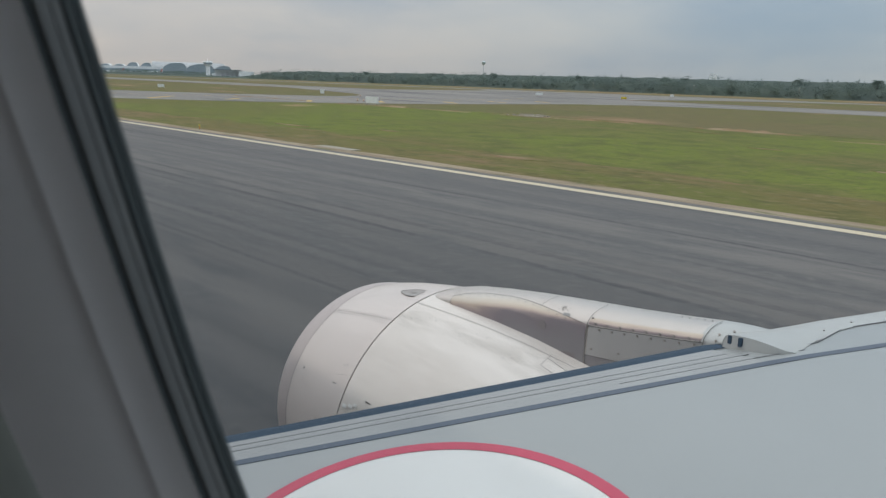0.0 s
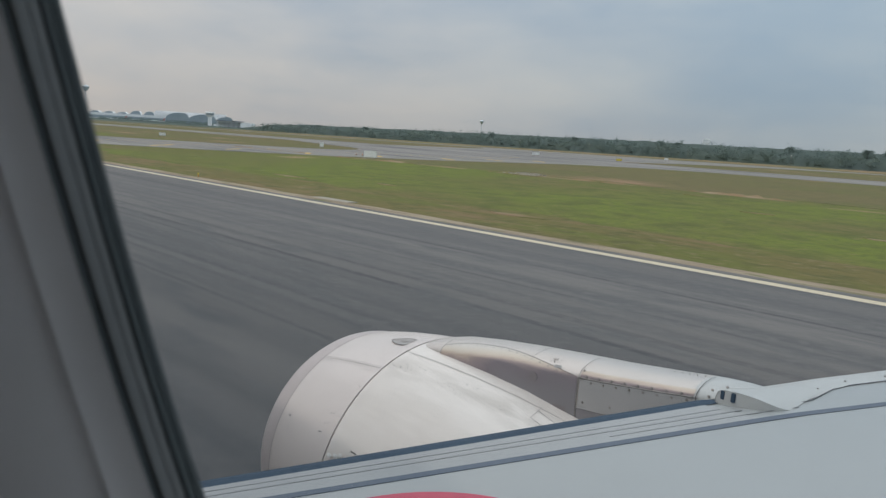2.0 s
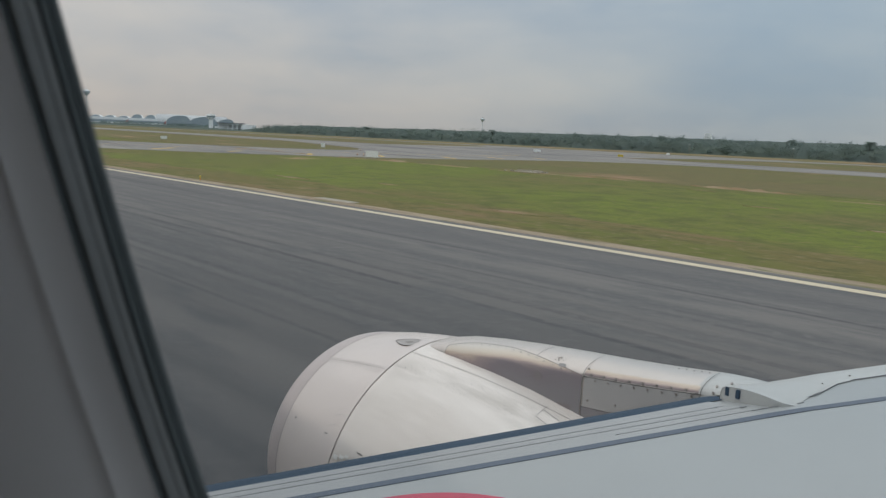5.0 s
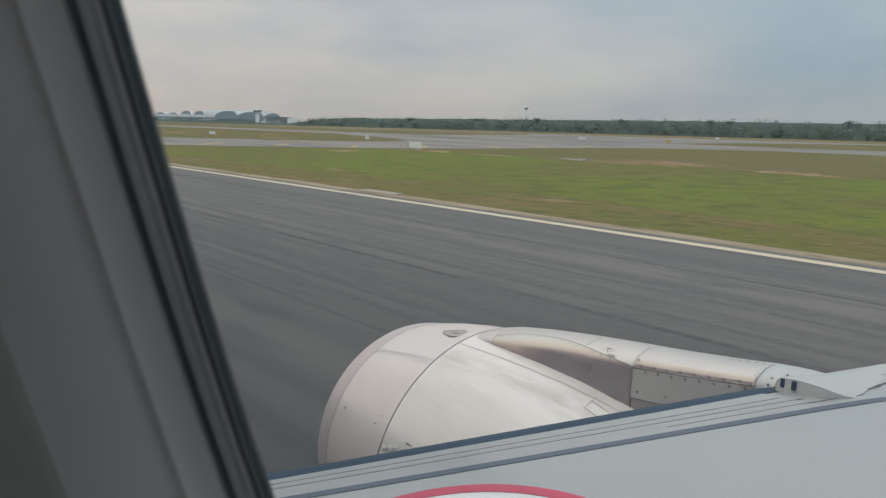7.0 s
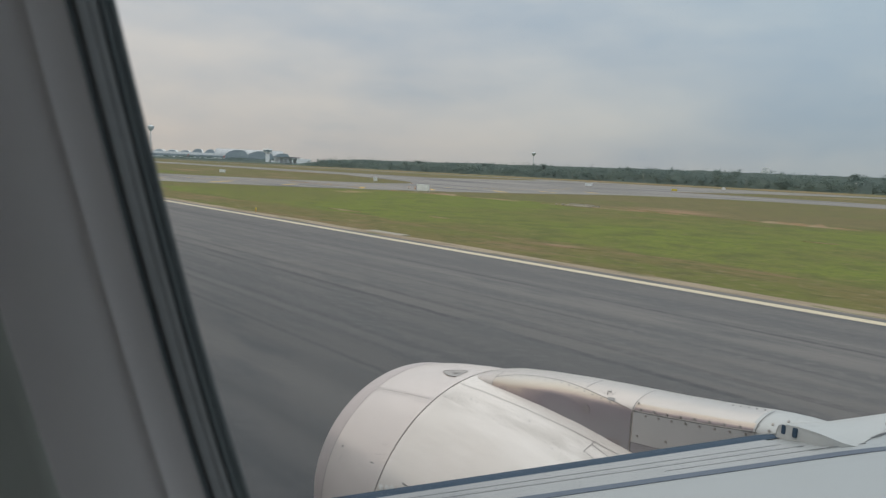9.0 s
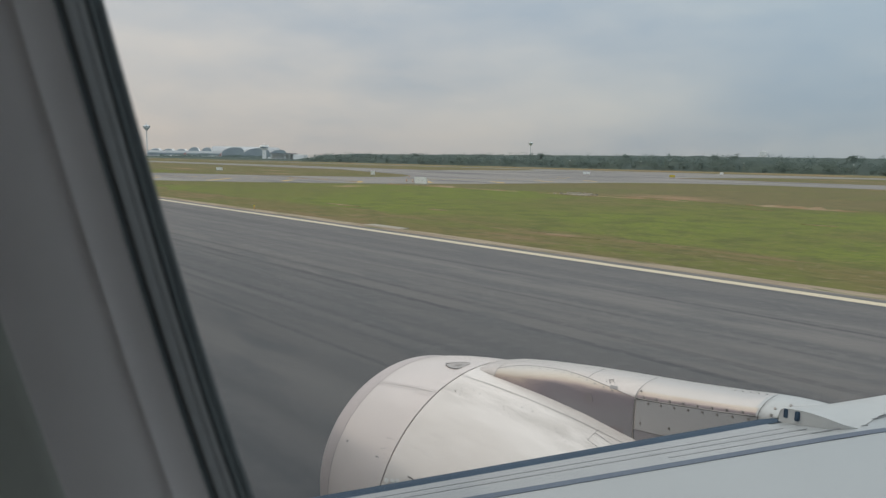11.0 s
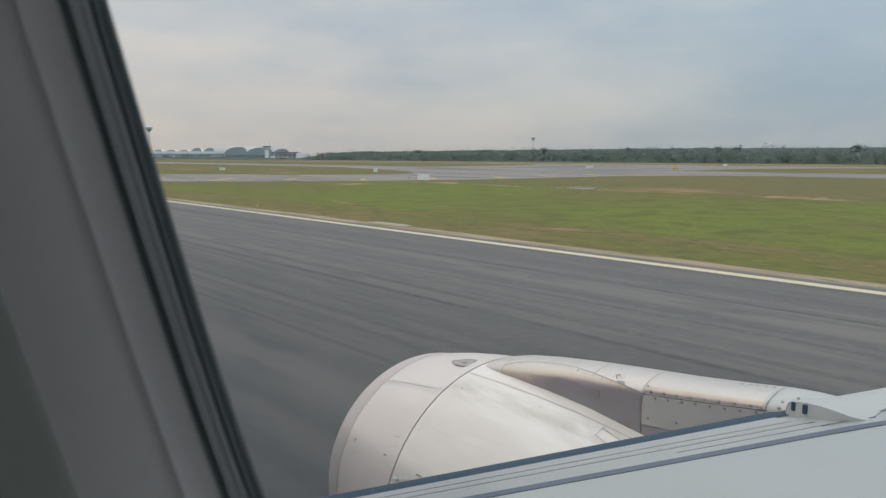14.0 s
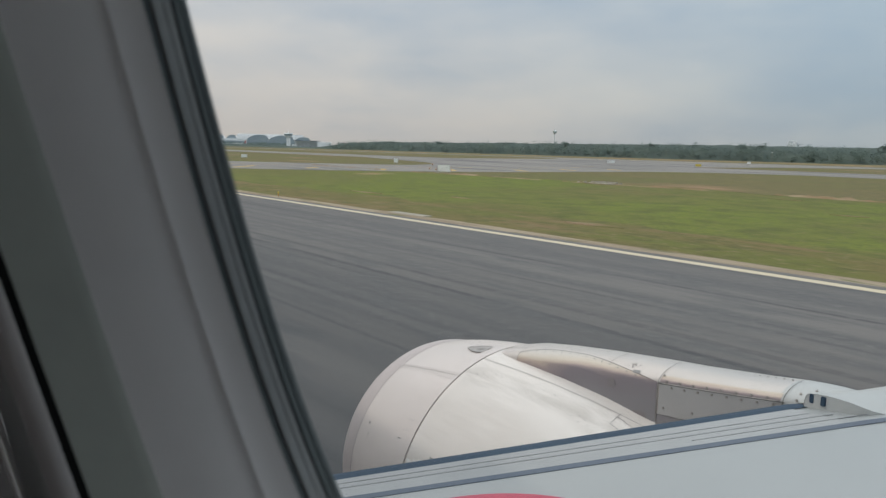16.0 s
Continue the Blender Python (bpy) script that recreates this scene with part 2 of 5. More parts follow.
RIVET = material("rivet_heads", (0.27, 0.25, 0.24), 0.5, 0.2)
BANK = blended("red_soil_verge", [((0.24, 0.165, 0.085), 0, 0, 0, 0), ((0.15, 0.145, 0.055), (0.02, 0.05, 1), 0.45, 0.58, 8), ((0.32, 0.20, 0.115), (0.03, 0.08, 1), 0.55, 0.66, 8)], 0.95, 0.6, 1.0)
BOLT = material("bolt_metal", (0.36, 0.33, 0.31), 0.45, 0.6, None, 20)
WING = material("wing_paint", (0.348, 0.355, 0.356), 0.38, 0.0, (0.322, 0.33, 0.331), 0.6, (1, 1, 1), 0.5, 0.01, 80, 0.3, 0.1)
FAIRING = material("fairing_paint", (0.47, 0.468, 0.458), 0.45, 0.0, (0.40, 0.40, 0.395), 1.1, (0.4, 0.4, 2), 0.5)
WINGLIGHT = material("leading_edge_panel", (0.355, 0.355, 0.355), 0.5, 0.0, (0.30, 0.30, 0.302), 1.1, (0.4, 0.4, 2), 0.5)
SLATE = material("slate_paint", (0.030, 0.057, 0.092), 0.8, 0.0, (0.027, 0.05, 0.082), 3.0)
SLATELINE = material("slate_line_paint", (0.108, 0.128, 0.165), 0.75, 0.0, (0.118, 0.138, 0.172), 3.0)
WHITE = material("white_paint", (0.74, 0.72, 0.70), 0.4, 0.0, (0.67, 0.65, 0.63), 1.2)
RED = material("red_paint", (0.55, 0.07, 0.12), 0.42, 0.0, (0.48, 0.06, 0.11), 1.5)
# tail red paled in its base colour to give the look of haze
HAZERED = material("hazed_red_paint", (0.52, 0.20, 0.19), 0.5, 0.0, (0.47, 0.18, 0.17), 0.5)
LINING = material("lining_plastic", (0.72, 0.685, 0.685), 0.55, 0.0, (0.66, 0.63, 0.63), 6.0, (1, 1, 1), 0.5, 0.03, 900)
# olive plastic of the blind's track, its deep shade included in the base tone
SHADEDTRACK = material("shaded_track_plastic", (0.37, 0.38, 0.345), 0.6, 0.0, (0.33, 0.34, 0.31), 8.0, (1, 1, 1), 0.5, 0.03, 900)
GASKET = material("gasket_rubber", (0.075, 0.088, 0.09), 0.55, 0.0, (0.065, 0.076, 0.078), 15)
GASKETDARK = material("gasket_groove", (0.085, 0.098, 0.102), 0.7, 0.0, None, 15)
SEALGREY = material("seal_grey", (0.180, 0.182, 0.182), 0.5, 0.0, None, 15)
BLACK = material("black_gap", (0.008, 0.008, 0.008), 0.9)
CARPET = material("cabin_carpet", (0.05, 0.055, 0.07), 0.95, 0.0, None, 30)
SKIN = material("fuselage_paint", (0.72, 0.71, 0.70), 0.35, 0.0, (0.66, 0.65, 0.64), 0.5)
FAN = material("fan_titanium", (0.16, 0.16, 0.17), 0.4, 0.8, None, 8)
# distance haze is mixed into the leaf colour, paler and bluer than bare leaves
HAZEFOLIAGE = blended("hazed_foliage", [((0.19, 0.235, 0.215), 0, 0, 0, 0), ((0.205, 0.25, 0.215), (0.05, 0.05, 0.2), 0.42, 0.6, 4), ((0.165, 0.21, 0.195), (0.2, 0.2, 0.4), 0.5, 0.65, 3)], 0.9)
_nt = HAZEFOLIAGE.node_tree
_tl, _mx = _nt.nodes.new("ShaderNodeBsdfTranslucent"), _nt.nodes.new("ShaderNodeMixShader")
_b, _o = _nt.nodes["Principled BSDF"], _nt.nodes["Material Output"]
_nt.links.new(_b.inputs["Base Color"].links[0].from_socket, _tl.inputs["Color"])
_mx.inputs[0].default_value = 0.55
_nt.links.new(_b.outputs[0], _mx.inputs[1]), _nt.links.new(_tl.outputs[0], _mx.inputs[2]), _nt.links.new(_mx.outputs[0], _o.inputs["Surface"])
BARK = material("bark", (0.10, 0.085, 0.07), 0.9, 0.0, None, 3)
RENDER_WALL = material("rendered_wall", (0.88, 0.87, 0.85), 0.7, 0.0, (0.82, 0.81, 0.80), 0.05)
ROOFWHITE = material("roof_sheet", (0.80, 0.79, 0.78), 0.5, 0.0, (0.74, 0.73, 0.73), 0.03)
GLAZING = material("blue_glazing", (0.30, 0.345, 0.375), 0.3, 0.0, (0.35, 0.395, 0.42), 0.05)
# one grey for the whole far tower, with the air's haze coloured in
TOWERHAZE = material("tower_haze_grey", (0.62, 0.64, 0.65), 0.7, 0.0, (0.57, 0.59, 0.60), 0.05)
DARKROOF = material("dark_roof", (0.22, 0.23, 0.25), 0.6, 0.0, None, 0.05)
SIGNWHITE = material("sign_back", (0.72, 0.72, 0.70), 0.5, 0.0, (0.66, 0.66, 0.64), 1.0)
SIGNYELLOW = material("yellow_sign", (0.62, 0.48, 0.06), 0.5, 0.0, None, 1.0)
CONCRETE = material("pale_concrete", (0.38, 0.34, 0.28), 0.85, 0.0, (0.28, 0.25, 0.20), 0.6, (1, 1, 1), 0.5, 0.2, 5)
ORANGE = material("orange_plastic", (0.60, 0.25, 0.05), 0.5, 0.0, None, 3)


def heat_and_shade():
    """Metal stained by heat, with the shade of the upright side painted in: the UV's second axis runs from the straw
    crown down to the purple-grey side.
    """
    m = bpy.data.materials.new("heat_shaded_metal")
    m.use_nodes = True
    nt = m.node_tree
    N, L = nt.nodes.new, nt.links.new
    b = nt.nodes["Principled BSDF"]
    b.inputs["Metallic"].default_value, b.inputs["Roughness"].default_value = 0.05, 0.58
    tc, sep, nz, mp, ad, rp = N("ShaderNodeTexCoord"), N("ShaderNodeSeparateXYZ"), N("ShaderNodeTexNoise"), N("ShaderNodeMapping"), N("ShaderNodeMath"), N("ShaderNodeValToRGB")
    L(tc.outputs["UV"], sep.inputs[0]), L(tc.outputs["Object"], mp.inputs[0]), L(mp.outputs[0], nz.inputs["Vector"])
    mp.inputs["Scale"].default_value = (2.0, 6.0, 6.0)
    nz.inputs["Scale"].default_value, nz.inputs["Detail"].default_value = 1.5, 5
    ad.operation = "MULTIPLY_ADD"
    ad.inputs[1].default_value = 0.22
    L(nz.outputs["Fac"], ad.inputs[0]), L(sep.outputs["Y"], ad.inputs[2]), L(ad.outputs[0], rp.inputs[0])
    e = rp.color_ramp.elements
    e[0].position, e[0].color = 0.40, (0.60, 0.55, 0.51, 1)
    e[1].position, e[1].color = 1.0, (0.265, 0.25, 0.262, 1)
    # the dark stops hold heat stain and the shade where the side turns vertical
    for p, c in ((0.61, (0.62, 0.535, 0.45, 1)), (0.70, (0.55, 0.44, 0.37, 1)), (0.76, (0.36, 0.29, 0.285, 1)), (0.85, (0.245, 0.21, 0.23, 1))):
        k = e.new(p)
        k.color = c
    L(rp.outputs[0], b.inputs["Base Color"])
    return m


HEATSHADE = heat_and_shade()


def glass_pane():
    m = bpy.data.materials.new("acrylic_pane")
    m.use_nodes = True
    nt = m.node_tree
    nt.nodes.clear()
    N, L = nt.nodes.new, nt.links.new
    out, mx, tr, gl = N("ShaderNodeOutputMaterial"), N("ShaderNodeMixShader"), N("ShaderNodeBsdfTransparent"), N("ShaderNodeBsdfGlossy")
    tr.inputs["Color"].default_value = (0.97, 0.98, 0.98, 1)
    gl.inputs["Roughness"].default_value = 0.02
    mx.inputs[0].default_value = 0.005
    L(tr.outputs[0], mx.inputs[1]), L(gl.outputs[0], mx.inputs[2]), L(mx.outputs[0], out.inputs[0])
    return m


PANE = glass_pane()


def grime(m, centres, tone):
    """Oily smudges on a painted surface: ragged patches round (place, radius), drawn out along the airflow."""
    nt = m.node_tree
    N, L = nt.nodes.new, nt.links.new
    b = nt.nodes["Principled BSDF"]
    last = b.inputs["Base Color"].links[0].from_socket
    tc, mp, nz = N("ShaderNodeTexCoord"), N("ShaderNodeMapping"), N("ShaderNodeTexNoise")
    mp.inputs["Scale"].default_value = (1.6, 9.0, 9.0)
    nz.inputs["Scale"].default_value, nz.inputs["Detail"].default_value = 1.6, 7
    L(tc.outputs["Object"], mp.inputs[0]), L(mp.outputs[0], nz.inputs["Vector"])
    for at, size, strength in centres:
        off, dist, rg, mul, mx = N("ShaderNodeMapping"), N("ShaderNodeVectorMath"), N("ShaderNodeMapRange"), N("ShaderNodeMath"), N("ShaderNodeMix")
        off.inputs["Location"].default_value = tuple(-a / s for a, s in zip(at, size))
        off.inputs["Scale"].default_value = tuple(1 / s for s in size)
        dist.operation, mul.operation, mx.data_type = "LENGTH", "MULTIPLY", "RGBA"
        rg.inputs["From Min"].default_value, rg.inputs["From Max"].default_value = 1.0, 0.1
        L(tc.outputs["Object"], off.inputs[0]), L(off.outputs[0], dist.inputs[0]), L(dist.outputs["Value"], rg.inputs["Value"])
        n2 = N("ShaderNodeMapRange")
        n2.inputs["From Min"].default_value, n2.inputs["From Max"].default_value = 0.36, 0.66
        n2.inputs["To Max"].default_value = strength
        L(nz.outputs["Fac"], n2.inputs["Value"])
        L(rg.outputs[0], mul.inputs[0]), L(n2.outputs[0], mul.inputs[1]), L(mul.outputs[0], mx.inputs["Factor"])
        mx.inputs["B"].default_value = (*tone, 1)
        L(last, mx.inputs["A"])
        last = mx.outputs["Result"]
    L(last, b.inputs["Base Color"])


grime(COWL, (((-4.26, 3.48, 2.83), (0.36, 0.15, 0.15), 0.75), ((-3.02, 3.57, 2.83), (0.36, 0.18, 0.18), 0.8), ((-3.57, 3.52, 2.85), (0.9, 0.12, 0.12), 0.6)), (0.41, 0.36, 0.325))

# ---- building helpers ----


def empty(name, at=(0, 0, 0)):
    ob = new(name)
    ob.matrix_world = Matrix.Translation(at)
    return ob


def shape(name, verts, faces, mat, smooth=True, parent=None, label=""):
    me = bpy.data.meshes.new(name)
    me.from_pydata([tuple(v) for v in verts], [], faces)
    me.materials.append(mat)
    if smooth:
        me.shade_smooth()
        me.set_sharp_from_angle(angle=radians(38))
    ob = new(name, me)
    if parent is not None:
        ob.parent = parent
        ob.matrix_parent_inverse = parent.matrix_basis.inverted() if parent.type == "EMPTY" else Matrix()
    return tagged(ob, label)


def part(name, bm, mat, parent, label="", smooth=False):
    me = bpy.data.meshes.new(name)
    bmesh.ops.recalc_face_normals(bm, faces=bm.faces)
    bm.to_mesh(me)
    bm.free()
    me.materials.append(mat)
    if smooth:
        me.shade_smooth()
    ob = new(name, me)
    if parent is not None:
        ob.parent = parent
        ob.matrix_parent_inverse = parent.matrix_basis.inverted() if parent.type == "EMPTY" else Matrix()
    return tagged(ob, label)


def sheet(rows, closed_u=False, closed_v=False):
    """Verts and faces of a grid of points."""
    n, m = len(rows), len(rows[0])
    verts = [p for r in rows for p in r]
    faces = []
    for i in range(n if closed_u else n - 1):
        for j in range(m if closed_v else m - 1):
            a, b = i, (i + 1) % n
            c, d = j, (j + 1) % m
            faces.append((a * m + c, a * m + d, b * m + d, b * m + c))
    return verts, faces


def slab(rows, normal_drop):
    """A grid thickened by the vector normal_drop, closed all round."""
    n, m = len(rows), len(rows[0])
    top = [Vector(p) for r in rows for p in r]
    verts = top + [p + Vector(normal_drop) for p in top]
    k = n * m
    faces = []
    for i in range(n - 1):
        for j in range(m - 1):
            q = (i * m + j, i * m + j + 1, (i + 1) * m + j + 1, (i + 1) * m + j)
            faces += [q, tuple(v + k for v in reversed(q))]
    rim = [j for j in range(m)] + [i * m + m - 1 for i in range(1, n)] + [(n - 1) * m + j for j in range(m - 2, -1, -1)] + [i * m for i in range(n - 2, 0, -1)]
    for a, b in zip(rim, rim[1:] + rim[:1]):
        faces.append((b, a, a + k, b + k))
    return verts, faces


def box_bm(sx, sy, sz, at=(0, 0, 0), bevel=0.0, rz=0.0):
    bm = bmesh.new()
    bmesh.ops.create_cube(bm, size=1, matrix=Matrix.Translation(at) @ Matrix.Rotation(radians(rz), 4, "Z") @ Matrix.Diagonal((sx, sy, sz, 1)))
    if bevel:
        bmesh.ops.bevel(bm, geom=bm.edges[:], offset=bevel, segments=2, affect="EDGES")
    return bm


def cyl_bm(r1, r2, h, at=(0, 0, 0), seg=16, turn=None):
    bm = bmesh.new()
    m = Matrix.Translation(at) @ (turn or Matrix())
    bmesh.ops.create_cone(bm, cap_ends=True, segments=seg, radius1=r1, radius2=r2, depth=h, matrix=m)
    return bm

# ---- the airfield ----
from mathutils.geometry import tessellate_polygon


def strip(name, outline, z_top, thick, mat, label, category, kind="structure"):
    """A flat slab with the given outline of (x, y) corners."""
    n = len(outline)
    verts = [(x, y, z_top) for x, y in outline] + [(x, y, z_top - thick) for x, y in outline]
    top = [tuple(range(n))] if n < 5 else [tuple(t) for t in tessellate_polygon([[Vector((x, y, 0)) for x, y in outline]])]
    faces = top + [tuple(i + n for i in reversed(t)) for t in top] + [(i, i + n, (i + 1) % n + n, (i + 1) % n) for i in range(n)]
    bm = bmesh.new()
    vs = [bm.verts.new(v) for v in verts]
    for f in faces:
        bm.faces.new([vs[i] for i in f])
    return tagged(part(name, bm, mat, None), label, category, "", kind)


def wavy(x0, x1, step, y, amp, seed):
    rnd = random.Random(seed)
    out, x = [], x0
    while x < x1:
        out.append((x, y + rnd.uniform(-amp, amp)))
        x += step * rnd.uniform(0.6, 1.4)
    return out + [(x1, y)]


def ground():
    xs = [-4800, -3000, -1500, -800, -400, -200, -100, -50, 0, 50, 100, 200, 400, 800, 1500, 3000, 4800]
    ys = [-4800, -2000, -600, -200, -60, 0, 31, 60, 90, 130, 190, 260, 340, 420, 600, 1000, 2000, 4800]
    rows = [[(x, y, -0.06) for x in xs] for y in ys]
    v, f = sheet(rows)
    tagged(shape("ground", v, f, GRASS, False), "mown green grass beside the runway with bare patches", "grass", "", "structure")
    # rough worn grass next to the shoulder
    near = wavy(-2500, 900, 5, 37.5, 1.8, 4)
    strip("verge", near + [(900, 28.0), (-2500, 28.0)], -0.052, 0.1, ROUGHGRASS, "rough worn grass along the runway shoulder", "grass")
    # drier verge beyond the ditch, ragged towards the green
    a = wavy(-2500, 900, 9, 84, 3.0, 3)
    b = [(900, 430), (-2500, 430)]
    strip("verge", a + b, -0.045, 0.1, DRYGRASS, "brownish dry grass verge beyond the drainage ditch", "grass")
    c = wavy(-700, 420, 14, 352, 5.0, 9)
    strip("verge", c + [(420, 431), (-700, 431)], -0.035, 0.1, BANK, "reddish dry soil and sparse grass before the woods", "soil")


def runway():
    strip("runway", [(-3200, -31.5), (1400, -31.5), (1400, 28.1), (-3200, 28.1)], 0.0, 0.3, RUNWAY, "dark grey asphalt runway streaked with tyre rubber", "runway")
    strip("runway_shoulder", [(-3200, 28.1), (1400, 28.1)] + [(x, y) for x, y in reversed(wavy(-3200, 1400, 4, 29.35, 0.16, 8))], -0.01, 0.3, SHOULDER, "narrow tan concrete shoulder along the runway edge", "shoulder")
    tagged(strip("edge_line", [(-3200, 26.8), (1400, 26.8), (1400, 27.42), (-3200, 27.42)], 0.005, 0.004, LINE, "", ""), "off-white painted line along the runway edge", "line")
    # touchdown markings, already passed
    for x0, x1, y0, y1 in ((330, 352, 7, 8.8), (330, 352, 9.6, 11.4), (395, 455, 5, 13.5), (560, 590, 8, 11), (560, 590, 13, 16), (560, 590, 18, 21), (560, 590, 3, 6)):
        strip("runway_marking", [(x0, y0), (x1, y0), (x1, y1), (x0, y1)], 0.005, 0.004, LINE, "white painted touchdown bar on the asphalt runway", "marking")


def bar(name, a, b, w, z, mat, label):
    """A painted bar from plan point a to b."""
    d = (Vector(b) - Vector(a)).normalized()
    n = Vector((-d.y, d.x)) * w / 2
    a, b = Vector(a), Vector(b)
    strip(name, [tuple(a - n), tuple(b - n), tuple(b + n), tuple(a + n)], z, 0.004, mat, label, "marking")


def taxiways():
    strip("taxiway", [(-3200, 168), (1400, 168), (1400, 206), (-3200, 206)], -0.02, 0.3, TAXIWAY, "pale grey parallel taxiway beyond the grass", "taxiway")
    near = [(-198, 29.6), (-152, 37), (-133, 52), (-121, 66), (-112, 82), (-106, 102), (-104, 126), (-102, 144), (-94, 158), (-78, 168)]
    far = [(-262, 168), (-226, 154), (-180, 138), (-166, 130), (-157, 122), (-153, 113), (-155, 104), (-166, 90), (-186, 74), (-210, 58), (-242, 43), (-290, 29.6)]
    strip("taxiway", near + far, -0.03, 0.3, TAXIWAY, "pale grey exit taxiway curving off the runway", "taxiway")
    strip("taxiway", [(-250, 206), (-252, 262), (-262, 290), (-285, 312), (-90, 312), (-110, 290), (-124, 262), (-130, 206)], -0.03, 0.3, TAXIWAY, "broad pale grey taxiway junction", "taxiway")
    strip("taxiway", [(-3200, 312), (1400, 312), (1400, 334), (-3200, 334)], -0.025, 0.3, TAXIWAY, "thin pale taxiway before the trees", "taxiway")
    curve = [(-216, 31), (-180, 48), (-158, 66), (-142, 86), (-132, 106), (-128, 128), (-130, 150), (-138, 168), (-154, 180), (-180, 187)]
    for a, b in zip(curve, curve[1:]):
        bar("taxiway_line", a, b, 0.35, -0.020, YELLOW, "faded yellow centre line along the exit taxiway")
    for a, b in (((-149, 48), (-156, 55)), ((-136, 57), (-146, 66)), ((-129, 69), (-135, 75)), ((-118, 80), (-125, 85)), ((-114, 95), (-120, 99)), ((-108, 110), (-117, 115)), ((-110, 128), (-119, 132)), ((-110, 144), (-118, 149))):
        bar("edge_bar", a, b, 1.0, -0.022, YELLOW, "short yellow painted bar at the taxiway edge")
    for k in range(9):
        x = -330 + k * 19
        bar("edge_bar", (x, 306 if -285 < x < -90 else 313), (x + 4, 319), 1.0, -0.018, YELLOW, "short yellow painted bar at the taxiway edge")


def soil_patch(x, y, w, d, seed, label="bare tan soil patch worn into the grass"):
    rnd = random.Random(seed)
    n = 22
    pts = []
    for i in range(n):
        a = i / n * 2 * math.pi
        r = rnd.uniform(0.55, 1.1)
        pts.append((x + math.cos(a) * w * r, y + math.sin(a) * d * r))
    strip("soil_patch", pts, -0.035, 0.08, SOIL, label, "soil")


def ditch():
    """The raised, crumbling edge of the drainage ditch: a low ragged bank of soil along the grass."""
    rows, x = [], -150.0
    while x < 160:
        cy = 82 + 2.2 * noise.noise((x * 0.03, 0, 1)) + 0.5 * noise.noise((x * 0.4, 0, 2))
        h = max(0.0, 0.10 + 0.34 * noise.noise((x * 0.10, 3, 0)) + 0.22 * noise.noise((x * 0.9, 7, 0)))
        w = 0.5 + 0.5 * abs(noise.noise((x * 0.15, 11, 0)))
        rows.append([(x, cy + dy * w, -0.09 + h * k + (0.05 * noise.noise((x * 1.7, dy * 3, 5)) if k else 0)) for dy, k in ((-1.4, 0), (-0.8, 0.35), (-0.3, 0.9), (0, 1.0), (0.35, 0.7), (0.8, 0.3), (1.5, 0))])
        x += 0.45
    v, f = sheet(rows)
    tagged(shape("ditch_bank", v, f, SOIL, False), "low crumbling bank of brown soil along the drainage ditch", "soil", "", "structure")


def drain_apron():
    """Splayed concrete drain headwall in the grass."""
    cx, cy = -66, 83
    e = empty("drain_headwall", (cx, cy, -0.06))
    for dx, rz, ln in ((-1.2, 18, 2.2), (1.3, -22, 2.6)):
        part("wing_wall", box_bm(ln, 0.35, 0.35, (cx + dx, cy, 0.08), 0.05, rz), CONCRETE, e)
    part("apron", box_bm(4.4, 1.8, 0.14, (cx, cy - 0.6, -0.01), 0.04), CONCRETE, e, "pale cracked concrete apron")
    rnd = random.Random(31)
    for k in range(16):
        part("rubble", box_bm(rnd.uniform(0.15, 0.5), rnd.uniform(0.15, 0.4), rnd.uniform(0.1, 0.25), (cx + rnd.uniform(-4.5, 2.5), cy + rnd.uniform(-1.6, 0.5), 0.02), 0.03, rnd.uniform(0, 90)), CONCRETE, e)
    tagged(e, "pale concrete drain headwall set in the grass", "drain")


def sign(x, y, w, h, mat, rz, label):
    e = empty("airfield_sign", (x, y, -0.06))
    part("panel", box_bm(w, 0.25, h, (x, y, 0.2 + h / 2), 0.03, rz), mat, e)
    c, s = math.cos(radians(rz)), math.sin(radians(rz))
    for k in (-0.38, 0.38):
        part("leg", cyl_bm(0.05, 0.05, 0.32, (x + c * w * k, y + s * w * k, 0.08), 8), BOLT, e)
    part("base", box_bm(w * 1.1, 0.8, 0.08, (x, y, -0.03), 0.0, rz), CONCRETE, e)
    return tagged(e, label, "sign", "airfield signs")


def cone(x, y):
    e = empty("marker_cone", (x, y, -0.03))
    part("base", box_bm(0.3, 0.3, 0.05, (x, y, 0.0), 0.01), BLACK, e)
    part("body", cyl_bm(0.12, 0.03, 0.42, (x, y, 0.235), 14), ORANGE, e)
    part("band", cyl_bm(0.085, 0.065, 0.09, (x, y, 0.26), 14), SIGNWHITE, e)
    tagged(e, "small orange marker cone at the taxiway edge", "cone", "marker cones")


def edge_light(x, y):
    e = empty("edge_light", (x, y, -0.02))
    part("base", cyl_bm(0.16, 0.14, 0.06, (x, y, 0.0), 12), CONCRETE, e)
    part("stem", cyl_bm(0.04, 0.035, 0.3, (x, y, 0.16), 8), ORANGE, e)
    part("lens", cyl_bm(0.09, 0.05, 0.14, (x, y, 0.37), 12), SIGNYELLOW, e)
    tagged(e, "small yellow runway edge light on the shoulder", "light", "runway edge lights")


def lamp_post(x, y, h):
    e = empty("perimeter_lamp", (x, y, -0.06))
    part("pole", cyl_bm(0.07, 0.05, h, (x, y, h / 2 - 0.06), 8), CONCRETE, e)
    part("head", box_bm(0.5, 0.9, 0.25, (x, y - 0.3, h), 0.05), SIGNWHITE, e)
    tagged(e, "slim pale perimeter lamp post before the trees", "lamp", "perimeter lamps")


